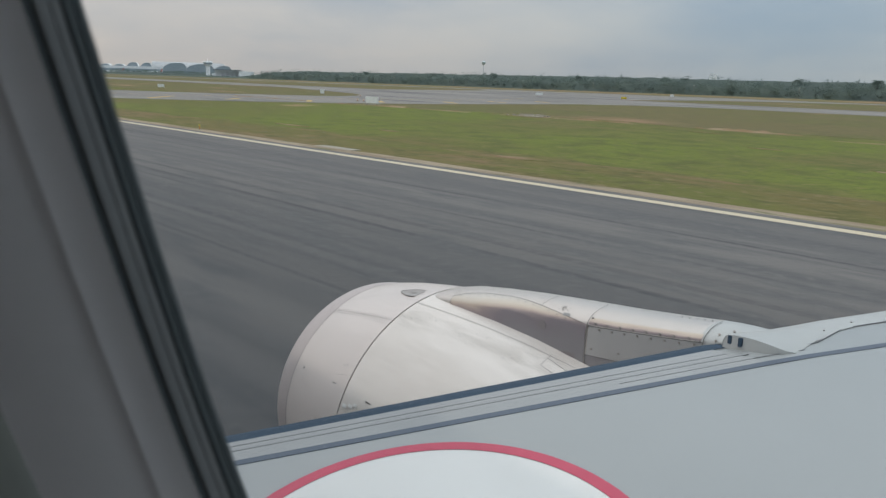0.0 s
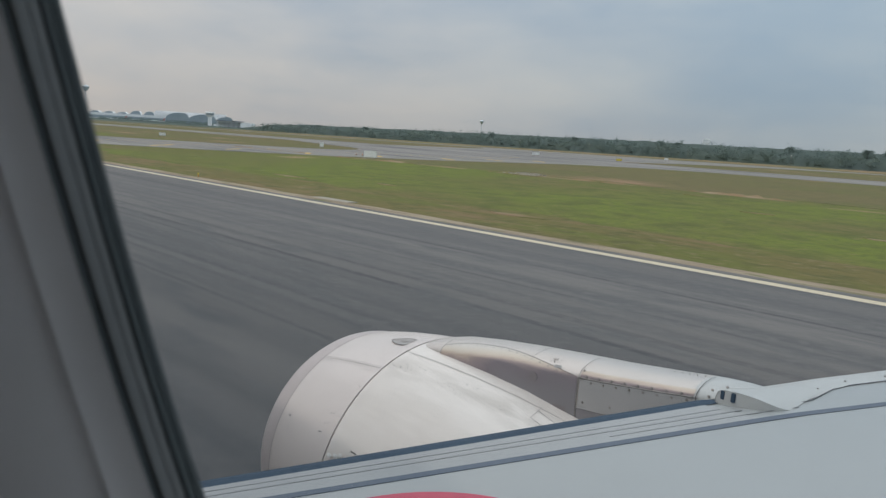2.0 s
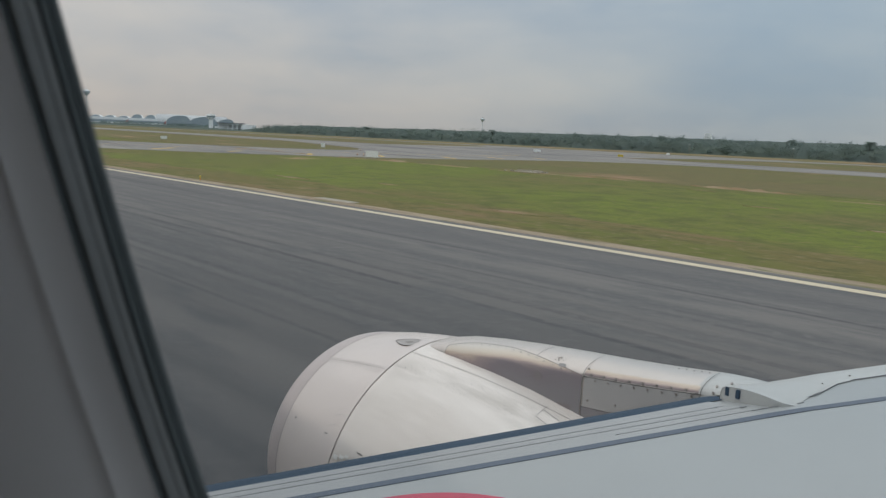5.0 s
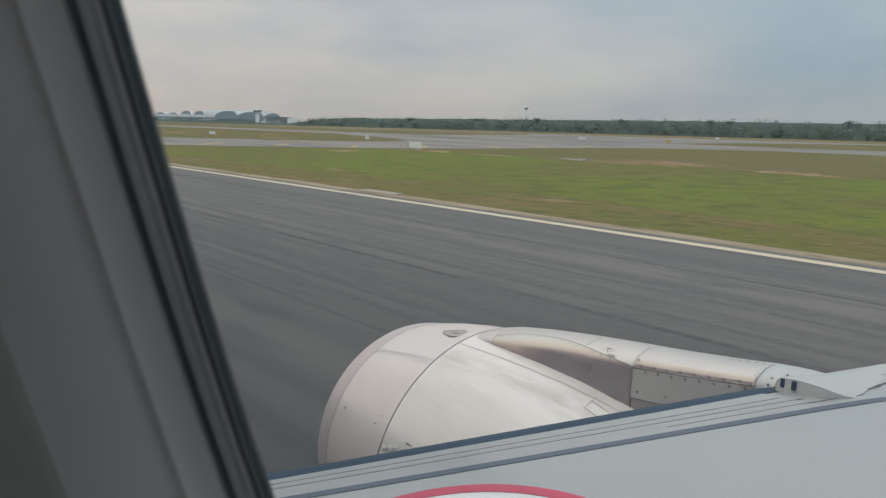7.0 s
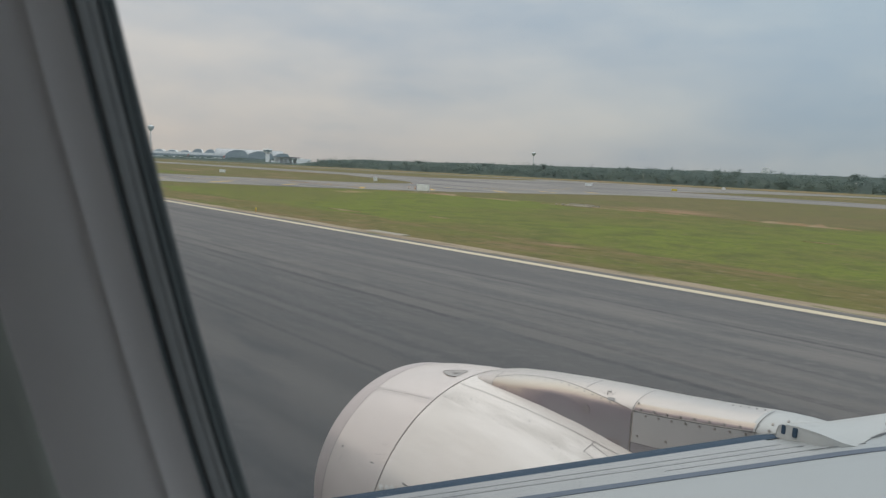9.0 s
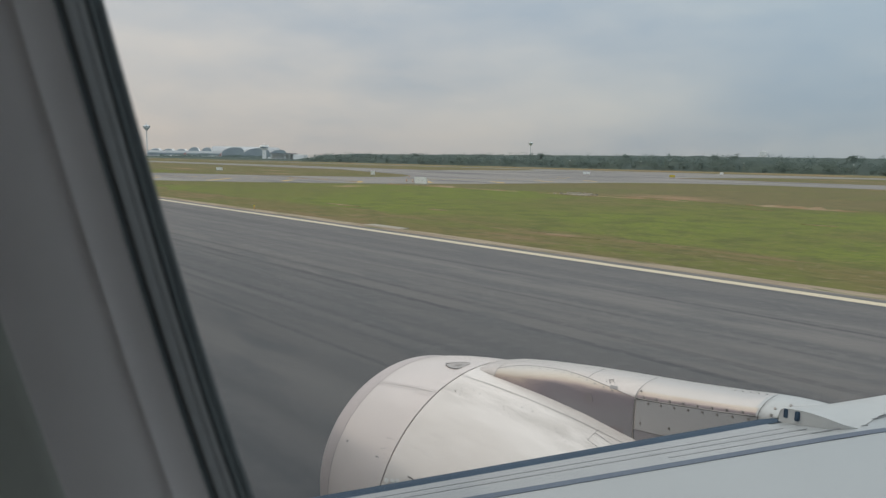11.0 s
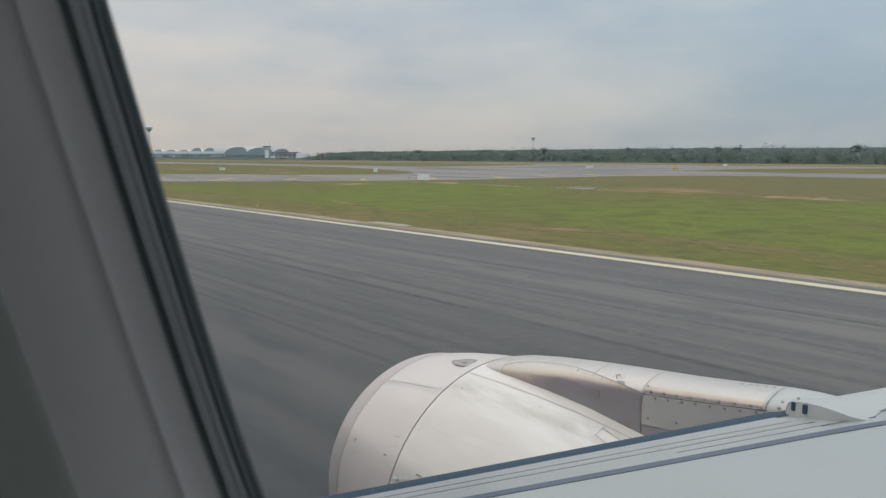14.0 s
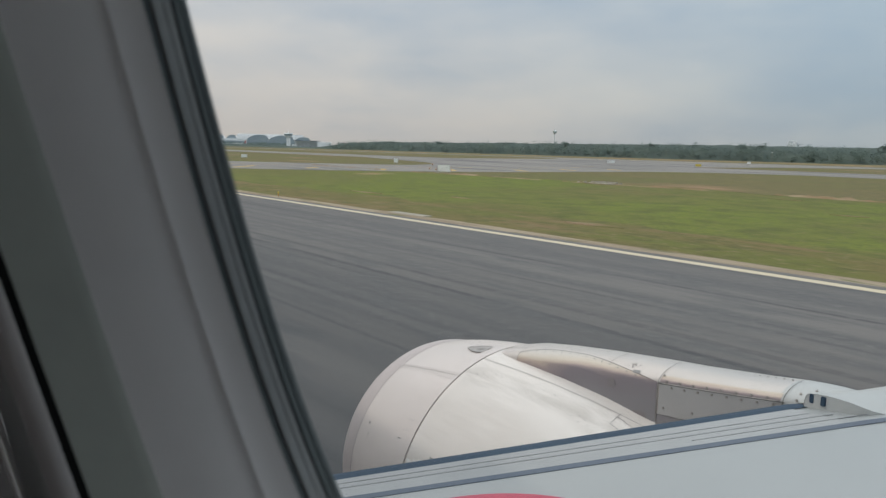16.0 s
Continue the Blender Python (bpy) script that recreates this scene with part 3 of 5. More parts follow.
def woods():
    """A belt of broadleaf trees; every crown is made of many separate leaf blades."""
    rng = np.random.default_rng(11)
    verts, faces = [], []
    count = 0

    def blades(c, size, ends):
        nonlocal count
        n = len(c)
        side = rng.normal(size=(n, 3))
        side[:, 2] *= 0.4
        side /= np.linalg.norm(side, axis=1)[:, None]
        side *= size[:, None]
        q = np.stack([c - side, c + ends * 0.45 - side * 0.2 + [0, 0, 0.1], c + ends, c + ends * 0.5 + side], 1)
        verts.append(q.reshape(-1, 3))
        faces.append(np.arange(n * 4).reshape(-1, 4) + count)
        count += n * 4

    def broadleaf(x, y, hgt, n):
        lobes = rng.normal(size=(6, 3)) * [hgt * 0.26, hgt * 0.22, hgt * 0.12] + [x, y, hgt * 0.60]
        k = rng.integers(0, 6, n)
        c = lobes[k] + rng.normal(size=(n, 3)) * [hgt * 0.10, hgt * 0.10, hgt * 0.055]
        c[:, 2] = np.clip(c[:, 2], hgt * 0.06, hgt * 0.93)
        blades(c, rng.uniform(0.3, 0.7, n), rng.normal(size=(n, 3)) * 0.6)

    for row, (y, dens) in enumerate(((432, 5.2), (440, 6.0), (450, 7.0), (464, 9.0), (485, 13.0), (520, 18.0))):
        x = -745.0 + row * 9
        while x < 330:
            d = math.hypot(x, y)
            hgt = (9.5 + 2.6 * noise.noise((x * 0.012, y * 0.02, 0)) + 2.0 * noise.noise((x * 0.06, y * 0.05, 4)) + rng.normal() * 1.1) * (1.0 + 0.05 * row)
            lean = 0.6 if rng.random() < 0.08 else 0.0
            n = int(np.clip(60000 / d, 40, 120))
            xx, yy = x + rng.normal() * 1.5, y + rng.normal() * 3
            broadleaf(xx, yy, hgt + lean, n)
            if row < 2:
                broadleaf(xx + rng.normal() * 3, yy - 3, hgt * 0.45, n // 2)
            x += dens * rng.uniform(0.6, 1.4) * max(1.0, d / 900)
    # low bushes before the terminal
    for k in range(260):
        x, y = at_bearing(rng.uniform(60.3, 70.5), rng.uniform(1480, 1560))
        broadleaf(x, y, 8.5 + 3.0 * noise.noise((x * 0.02, y * 0.02, 8)) + rng.normal() * 1.2, 50)
    v, f = np.concatenate(verts), np.concatenate(faces)
    ob = shape("woods", v.tolist(), f.tolist(), HAZEFOLIAGE, False)
    tagged(ob, "dense belt of hazy dark green broadleaf trees", "trees", "", "stuff")
    low = lambda x: 1.0 if x > -735 else 0.22 + 0.78 * max(0.0, 1 + (x + 735) / 60)
    # the packed canopy behind the front row, and the land rising behind it
    rows = []
    for y, z in ((429, -0.2), (432, 2.6), (436, 5.2), (442, 7.0), (448, 7.9), (458, 8.4), (475, 8.8), (500, 9.2), (540, 9.6), (620, 10.5), (900, 12), (1500, 14), (2600, 16), (4200, 16)):
        r = []
        for k in range(640):
            x = 420 - 3000 * (k / 639) ** 1.25
            g = noise.noise((x * 0.11, y * 0.13, 0)) * 1.7 + noise.noise((x * 0.35, y * 0.4, 5)) * 0.7 + 1.6 * noise.noise((x * 0.012, y * 0.01, 9))
            r.append((x, y + 1.6 * noise.noise((x * 0.2, z, 3)), (z + (g if 0 < z else 0)) * low(x)))
        rows.append(r)
    v, f = sheet(rows)
    tagged(shape("backdrop", v, f, HAZEFOLIAGE, False), "packed canopy of the woods and the wooded rise behind", "woods", "", "structure")


def palm_tree():
    """An oil palm: a stout tapered trunk under a head of arching fronds with drooping leaflets."""
    e = empty("palm_tree", (0, 0, 0))
    rows = []
    for z, r in ((-0.1, 0.45), (0.6, 0.36), (3.0, 0.30), (6.0, 0.28), (8.6, 0.34), (9.2, 0.2)):
        rows.append([(math.cos(k / 10 * 6.2832) * r, math.sin(k / 10 * 6.2832) * r, z) for k in range(10)])
    v, f = sheet(rows, False, True)
    shape("trunk", v, f, BARK, True, e)
    rnd = random.Random(17)
    v, f = [], []
    for k in range(26):
        a, up, ln = k * 2.39996, rnd.uniform(-0.25, 1.15), rnd.uniform(3.0, 4.2)
        out = Vector((math.cos(a), math.sin(a), 0))
        side = Vector((-math.sin(a), math.cos(a), 0))
        p, tilt = Vector((0, 0, 9.1)), up
        for i in range(9):
            q = p + (out * math.cos(tilt) + Vector((0, 0, math.sin(tilt)))) * ln / 9
            w = 0.75 * math.sin(math.pi * (i + 1.2) / 11)
            for sd in (-1, 1):
                tip = (p + q) / 2 + side * sd * w + out * 0.35 - Vector((0, 0, 0.35))
                n = len(v)
                v += [p, q, tip + out * 0.12, tip - out * 0.12]
                f.append((n, n + 1, n + 2, n + 3))
            p, tilt = q, tilt - 0.24
    shape("crown", v, f, HAZEFOLIAGE, False, e, "head of arching hazy green fronds")
    return tagged(e, "oil palm standing above the edge of the woods", "tree", "palms at the woods' edge")


def palms():
    rnd = random.Random(23)
    first = palm_tree()
    spots = [(-560, 446, 1.05), (-470, 449, 1.0), (-395, 444, 1.1), (-318, 450, 1.04), (-246, 446, 1.06), (-236, 452, 1.02), (-163, 448, 1.08), (-121, 445, 1.1), (-112, 451, 1.1), (-60, 447, 1.1), (-22, 452, 1.12), (14, 446, 1.1), (22, 450, 1.12)]
    first.matrix_basis = pose(-640, 447, -0.06)
    for x, y, k in spots:
        c = copy_thing(first, pose(x, y, -0.06, 0, 0, rnd.uniform(0, 360)))
        c.scale = (k, k, k)


def at_bearing(deg, dist):
    """Plan point at degrees ahead of abeam and a distance from the window."""
    a = radians(deg)
    return -math.sin(a) * dist, math.cos(a) * dist


SIZE = [1.0, 1.0]   # growth in plan and height of the far building in hand


def far_box(e, name, deg, dist, off, w, d, z0, z1, mat, bevel=0.0, label=""):
    off, w, d, z0, z1 = off * SIZE[0], w * SIZE[0], d * SIZE[0], z0 * SIZE[1], z1 * SIZE[1]
    x, y = at_bearing(deg, dist)
    a = radians(deg)
    x, y = x + math.cos(a) * off, y + math.sin(a) * off
    return part(name, box_bm(w, d, z1 - z0, (x, y, (z0 + z1) / 2), bevel, deg), mat, e, label)


def control_tower(deg, dist):
    x, y = at_bearing(deg, dist)
    e = empty("control_tower", (x, y, -0.06))
    far_box(e, "shaft", deg, dist, 0, 4.2, 4.2, -0.1, 10.5, RENDER_WALL, 0.1)
    k = SIZE[0]
    part("gallery", cyl_bm(2.8 * k, 4.6 * k, 2.0 * k, (x, y, 11.4 * k), 8), RENDER_WALL, e)
    part("cab", cyl_bm(4.0 * k, 4.7 * k, 1.7 * k, (x, y, 13.2 * k), 8), GLAZING, e, "blue-tinted glazed cab")
    part("roof", cyl_bm(5.2 * k, 4.7 * k, 1.3 * k, (x, y, 14.7 * k), 8), RENDER_WALL, e)
    part("mast", cyl_bm(0.25 * k, 0.12 * k, 3.2 * k, (x, y, 17.0 * k), 6), RENDER_WALL, e)
    for k in range(4):
        far_box(e, "window", deg, dist - 2.15, -1.2 + 2.4 * (k % 2), 0.8, 0.15, 2.5 + 3.2 * (k // 2), 3.7 + 3.2 * (k // 2), GLAZING)
    far_box(e, "annex", deg, dist - 3, 7, 7, 6, -0.1, 3.6, RENDER_WALL, 0.1)
    tagged(e, "white low airfield control tower with glazed cab", "tower")


def fire_station(deg, dist):
    x, y = at_bearing(deg, dist)
    e = empty("fire_station", (x, y, -0.06))
    far_box(e, "rear_wall", deg, dist + 6, 0, 34, 8, -0.1, 6.0, RENDER_WALL)
    far_box(e, "roof", deg, dist + 1, -3, 31, 13, 6.35, 6.9, DARKROOF, 0.1, "dark blue-grey roof edge")
    far_box(e, "lintel", deg, dist - 4, -3.5, 26, 0.9, 5.2, 6.35, RENDER_WALL)
    for k in range(6):
        far_box(e, "column", deg, dist - 4, -16 + k * 5, 1.1, 0.8, -0.1, 5.2, RENDER_WALL)
        if k < 5:
            far_box(e, "bay_door", deg, dist + 1.6, -13.5 + k * 5, 3.9, 0.3, -0.1, 4.8, GLAZING)
    far_box(e, "wing_wall", deg, dist - 1.5, 17, 16, 9, -0.1, 5.6, RENDER_WALL, 0.1)
    for k in range(6):
        far_box(e, "window", deg, dist - 6.1, 10.5 + k * 2.1, 1.2, 0.2, 0.9, 2.0, GLAZING)
    tagged(e, "white fire station with open bays and dark roof", "building")


def hangar_dome(e, deg, dist, off, w, z):
    """A barrel-vaulted block with a dark glazed end."""
    a = radians(deg)
    cx, cy = at_bearing(deg, dist)
    cx, cy = cx + math.cos(a) * off, cy + math.sin(a) * off
    rt, fw = Vector((math.cos(a), math.sin(a), 0)), Vector((-math.sin(a), math.cos(a), 0))
    base = Vector((cx, cy, -0.1))
    rows = []
    for dpt in (0, 70):
        rows.append([base + fw * dpt + rt * (math.copysign(abs(math.cos(t)) ** (0.5 if math.cos(t) > 0 else 1.15), math.cos(t)) * w * (0.5 if math.cos(t) > 0 else 0.62)) + Vector((0, 0, math.sin(t) ** 0.6 * z * SIZE[1] if math.sin(t) > 0 else 0)) for t in [math.pi * k / 24 for k in range(25)]])
    v, f = slab(rows, (0, 0, -0.9))
    roof = shape("vaulted_roof", v, f, ROOFWHITE, False, e)
    n = len(rows[0])
    gl = [p + fw * 0.5 - Vector((0, 0, 0.95)) for p in rows[0]]
    v = [tuple(p) for p in gl] + [tuple(p + fw * 1.0) for p in gl]
    f = [tuple(range(n)), tuple(range(2 * n - 1, n - 1, -1))] + [(i, i + 1, i + 1 + n, i + n) for i in range(n - 1)]
    shape("glazed_end", v, f, GLAZING, False, roof)


def terminal(deg, dist):
    x, y = at_bearing(deg, dist)
    e = empty("terminal_building", (x, y, -0.06))
    far_box(e, "pier", deg, dist, -150, 190, 30, -0.1, 17, ROOFWHITE, 0.5)
    far_box(e, "pier_glazing", deg, dist - 15.5, -150, 188, 1.0, 5, 11, GLAZING)
    for k in range(5):
        hangar_dome(e, deg, dist - 10, -226 + k * 33, 27, 22 + (k > 2) * 5)
    hangar_dome(e, deg, dist, -22, 56, 29)
    far_box(e, "link_roof", deg, dist + 40, 10, 185, 30, 14, 30.5, ROOFWHITE, 2.0)
    hangar_dome(e, deg, dist, 42, 66, 28)
    hangar_dome(e, deg, dist + 20, 100, 42, 25)
    tagged(e, "long white terminal with vaulted roofs and glazed ends", "building")


def mushroom_tower(name, deg, dist, top, pod, label, wall):
    x, y = at_bearing(deg, dist)
    e = empty(name, (x, y, -0.06))
    part("shaft", cyl_bm(pod * 0.14, pod * 0.11, top - pod * 1.2, (x, y, (top - pod * 1.2) / 2 - 0.1), 16), wall, e)
    part("neck", cyl_bm(pod * 0.25, pod * 0.8, pod * 0.7, (x, y, top - pod * 1.1), 20), wall, e)
    part("cab", cyl_bm(pod * 0.8, pod * 0.95, pod * 0.45, (x, y, top - pod * 0.5), 20), wall, e)
    part("roof", cyl_bm(pod * 0.9, pod * 0.4, pod * 0.3, (x, y, top - pod * 0.12), 20), wall, e)
    part("mast", cyl_bm(pod * 0.08, pod * 0.04, pod * 0.7, (x, y, top + pod * 0.35), 6), wall, e)
    tagged(e, label, "tower")


def parked_jet(deg, dist, off, rz):
    """A small airliner far off on the apron."""
    x, y = at_bearing(deg, dist)
    a = radians(deg)
    x, y = x + math.cos(a) * off, y + math.sin(a) * off
    e = empty("parked_jet", (x, y, -0.06))
    m = Matrix.Translation((x, y, 0)) @ Matrix.Rotation(radians(rz), 4, "Z")
    prof = ((-17, 0.2), (-16, 1.1), (-14, 1.8), (-11, 2.0), (8, 2.0), (13, 1.4), (18, 0.4))
    rows = [[m @ Vector((px, math.cos(k / 16 * 6.2832) * r, 3.6 + (0.05 * max(0, px - 8)) + math.sin(k / 16 * 6.2832) * r)) for k in range(16)] for px, r in prof]
    v, f = sheet(rows, False, True)
    f += [tuple(range(16)), tuple(range(len(v) - 1, len(v) - 17, -1))]
    shape("body", v, f, SKIN, True, e)

    def fin(name, pts, th, mat, axis):
        top = [m @ Vector(p) for p in pts]
        off2 = m.to_3x3() @ (Vector((0, th, 0)) if axis == "y" else Vector((0, 0, th)))
        n = len(pts)
        shape(name, top + [p + off2 for p in top], [tuple(range(n)), tuple(range(2 * n - 1, n - 1, -1))] + [(i, (i + 1) % n, (i + 1) % n + n, i + n) for i in range(n)], mat, False, e)

    fin("tail_fin", [(12, 0, 5), (17, 0, 11.5), (19, 0, 11.5), (18, 0, 4.5)], 0.4, HAZERED, "y")
    fin("wing", [(-4, 1, 3), (5, 16, 4.2), (7, 16, 4.2), (4, 1, 3)], 0.4, SKIN, "z")
    fin("wing", [(-4, -1, 3), (5, -16, 4.2), (7, -16, 4.2), (4, -1, 3)], 0.4, SKIN, "z")
    for px, py in ((-12, 0), (2, 3), (2, -3)):
        w = m @ Vector((px, py, 1.0))
        part("landing_leg", cyl_bm(0.3, 0.3, 2.4, w, 8), BOLT, e)
    tagged(e, "white airliner with red tail parked on the apron", "aircraft", "parked airliners")


ground()
runway()
taxiways()
for i, (x, y, w, d) in enumerate(((-29.5, 36.0, 2.4, 0.75), (-67, 82, 4.5, 1.6), (-60, 88, 3.0, 0.6), (-24, 60, 1.6, 0.4), (-62, 40, 3.2, 0.5), (-52, 44, 1.4, 0.3), (-95, 262, 9, 2), (-230, 270, 14, 3), (-12, 50, 1.5, 0.4), (-36, 75, 1.8, 0.4))):
    soil_patch(x, y, w, d, 20 + i)
ditch()
drain_apron()
for x, y, w, h, mat, rz, label in ((-104.5, 84.5, 2.7, 1.15, SIGNWHITE, 15, "white back of a long airfield sign beside the taxiway"), (-222, 97, 1.9, 0.9, SIGNWHITE, 60, "white back of an airfield sign on the grass island"),
                                   (-166, 117, 1.1, 1.1, SIGNWHITE, 48, "small square white sign back on the grass island"), (-168, 214, 2.6, 0.9, SIGNWHITE, 38, "white back of an airfield sign"),
                                   (-132, 213, 1.8, 0.7, SIGNYELLOW, 30, "small yellow airfield sign beside the taxiway"), (-165, 306, 1.5, 0.9, SIGNWHITE, 28, "small white sign back before the far taxiway"), (620, 44, 4.4, 1.4, SIGNWHITE, 0, "white back of a distance sign beside the runway")):
    sign(x, y, w, h, mat, rz, label)
for x, y in ((-121, 94), (-118.4, 93.6), (-116.6, 94), (-152, 119)):
    cone(x, y)
strip("drain_pad", [(-42.5, 29.2), (-38.5, 29.2), (-38.4, 30.1), (-42.3, 30.0)], 0.0, 0.1, CONCRETE, "small pale concrete pad at the runway edge", "concrete")
for k in range(-9, 4):
    edge_light(-59 + k * 60, 28.9)
for k in range(16):
    lamp_post(-900 + k * 68 + (k * 37 % 11), 421, 5.6)
woods()
palms()
SIZE[:] = 1.32, 1.32
control_tower(63.1, 1040)
SIZE[:] = 1.15, 1.45
fire_station(61.5, 1000)
SIZE[:] = 1.0, 1.03
terminal(64.7, 2100)
SIZE[:] = 1.0, 1.0
parked_jet(67.4, 1750, -60, 80)
parked_jet(67.4, 1730, 20, 100)
parked_jet(58.6, 1300, 0, 170)
mushroom_tower("far_control_tower", 42.5, 3900, 105, 13, "distant grey mushroom-shaped control tower above the trees", TOWERHAZE)
mushroom_tower("terminal_control_tower", 71.4, 2300, 91, 11, "tall grey flared control tower beside the terminal", TOWERHAZE)


def far_block(deg, dist):
    """A stepped block standing above the trees."""
    x, y = at_bearing(deg, dist)
    e = empty("tower_block", (x, y, -0.06))
    for off, w, top in ((-2, 8, 30.5), (4, 5, 29), (-6, 3, 27.5)):
        far_box(e, "wall", deg, dist, off, w, 9, -0.1, top, RENDER_WALL)
    for k in range(3):
        far_box(e, "window", deg, dist - 4.7, -4.2 + k * 2.2, 1.1, 0.4, 26.6, 28.4, GLAZING)
    tagged(e, "grey-brown block rising above the far trees", "building")


far_block(25.6, 1500)

# ---- the aircraft: wing ----
AIRFIELD = set(scene.objects)
LEX, LEZ, LEY = -2.005, 3.227, 3.753
ROOT = 0.12


def le(y):
    """Leading edge at the spanwise place y."""
    return LEX + (y - LEY) * 0.51, LEZ + (y - LEY) * (0.143 if y < LEY else 0.10)


def rise(u):
    u = max(u, 0.0)
    return 0.10 * (1 - math.exp(-u / 0.15)) + 0.045 * u - 0.008 * u * u


def on_wing(x, y, lift=0.0):
    a, b = le(y)
    return Vector((x, y, b + rise(x - a) + lift))


def along(u, y, lift=0.0):
    return on_wing(le(y)[0] + u, y, lift)


def span(y0, y1, n):
    return [y0 + (y1 - y0) * i / n for i in range(n + 1)]


def slat_back(y):
    """Depth of the outboard slat behind the leading edge."""
    return 0.415 if y < 4.04 else max(0.235, 0.415 - (y - 4.04) * 0.5)


def slat_rows(y):
    """Section of the outboard slat at y: set back from the leading edge, and height above it."""
    back = slat_back(y)
    k = min(1.0, 0.1 + max(0.0, y - 3.9) / 0.5)
    return ((back, rise(back) + 0.006), (back * 0.7, rise(back * 0.7) + 0.018 * k + 0.007), (back * 0.4, rise(back * 0.4) + 0.036 * k + 0.004), (back * 0.15, 0.03 + 0.04 * k), (-0.04, 0.01 + 0.02 * k), (-0.06, -0.05), (0.02, -0.14), (0.2, -0.2))


def slat_top(x, y):
    a, b = le(y)
    u, sec = x - a, slat_rows(y)
    for (u1, z1), (u0, z0) in zip(sec, sec[1:5]):
        if u0 <= u <= u1:
            return b + z0 + (z1 - z0) * (u - u0) / (u1 - u0)
    return b + (rise(u) if u > 0 else 0.0)


def wing():
    e = empty("aircraft_wing", (-1.0, 1.0, 2.4))
    us = [0.22, 0.3, 0.4, 0.5, 0.65, 0.85, 1.1, 1.5, 2.0, 2.6, 3.3, 4.0]
    v, f = slab([[along(u * (1 if y < 6 else max(0.4, 1 - (y - 6) * 0.05)), y) for y in span(ROOT, 16.0, 60)] for u in us], (0, 0, -0.25))
    shape("upper_skin", v, f, WING, True, e, "smooth blue-grey painted upper skin")
    # lighter fixed panel between the nose and the line
    v, f = sheet([[along(u + 0.030 * (y - 1.3) * (u - 0.245) / 0.235, y, 0.003) for y in span(ROOT, 3.62, 40)] for u in (0.245, 0.28, 0.32, 0.36, 0.4, 0.44, 0.48)])
    shape("leading_edge_panel", v, f, WINGLIGHT, True, e, "lighter bare leading edge panel")
    # dark nose
    nose = []
    for y in span(ROOT, 3.74, 40):
        a, b = le(y)
        nose.append([Vector((a + du, y, b + dz)) for du, dz in ((0.25, rise(0.25) + 0.003), (0.2, rise(0.2) + 0.002), (0.15, 0.074), (0.08, 0.046), (0.03, 0.022), (0.0, 0.0), (-0.01, -0.04), (0.01, -0.10), (0.08, -0.17), (0.2, -0.22))])
    v, f = sheet(nose)
    shape("nose", v, f, SLATE, True, e, "dark slate leading edge nose")
    # underside, closing the section
    under = [[Vector((le(y)[0] + u, y, le(y)[1] - 0.22 - dz)) for y in span(ROOT, 16, 30)] for u, dz in ((0.2, 0.0), (1.0, 0.12), (2.5, 0.12), (4.0, -0.05))]
    v, f = slab(under, (0, 0, -0.01))
    shape("lower_skin", v, f, WING, True, e)
    # slate line and fine seams
    v, f = slab([[along(u + 0.030 * (y - 1.3), y, 0.0035) for y in span(ROOT, 9.0, 60)] for u in (0.470, 0.518)], (0, 0, -0.003))
    shape("painted_line", v, f, SLATELINE, False, e, "slate grey painted line")
    for u, w, end in ((0.305, 0.004, 3.6), (0.365, 0.004, 3.66), (0.428, 0.003, 3.9)):
        v, f = slab([[along(uu + 0.02 * (y - 1.3), y, 0.005) for y in span(ROOT if u < 0.4 else 2.95, end, 40)] for uu in (u, u + w)], (0, 0, -0.004))
        shape("panel_seam", v, f, SEAMPALE, False, e)
    # fasteners along the seam
    rnd = random.Random(3)
    bm = bmesh.new()
    for k in range(120):
        y = 0.5 + k * 0.026 + rnd.uniform(-0.006, 0.006)
        for du in (-0.012,):
            p = along(0.365 + 0.02 * (y - 1.3) + du, y, 0.005)
            bmesh.ops.create_cone(bm, cap_ends=True, segments=6, radius1=0.0017, radius2=0.0017, depth=0.002, matrix=Matrix.Translation(p))
    tagged(part("rivets", bm, SEAMPALE, e), "", "", "", "stuff")
    # white disc with a red ring
    cx, cy = -1.60, 1.40
    for name, r0, r1, lift, mat, label in (("white_disc", 0.0, 0.785, 0.004, WHITE, "white painted disc"), ("red_ring", 0.785, 0.845, 0.006, RED, "thin red painted ring")):
        rows = []
        for k in range(9 if r0 == 0 else 2):
            r = r0 + (r1 - r0) * k / (8 if r0 == 0 else 1)
            rows.append([on_wing(cx + math.cos(i / 96 * 6.28319) * max(r, 0.002), cy + math.sin(i / 96 * 6.28319) * max(r, 0.002), lift) for i in range(96)])
        v, f = sheet(rows, False, True)
        if r0 == 0:
            f.append(tuple(range(96)))
        shape(name, v, f, mat, True, e, label)
    # outboard slat, standing proud beyond the pylon
    rows = []
    for y in span(3.80, 14.0, 60):
        a, b = le(y)
        rows.append([Vector((a + du, y, b + dz)) for du, dz in slat_rows(y)])
    v, f = sheet(rows)
    slat = shape("outboard_slat", v, f, FAIRING, True, e, "pale outboard slat")
    for i, y in enumerate(span(4.25, 6.5, 9)):
        x = le(y)[0] + slat_back(y) - 0.05
        part("fastener", cyl_bm(0.007, 0.006, 0.006, (x, y, slat_top(x, y) + 0.002), 10), BOLT, slat)
    rows = []
    for y in span(3.80, 7.0, 60):
        back = slat_back(y)
        rows.append([along(back + d, y, 0.0075) for d in (-0.001, 0.003)])
    v, f = slab(rows, (0, 0, -0.006))
    shape("slat_seam", v, f, SEAMPALE, False, slat)
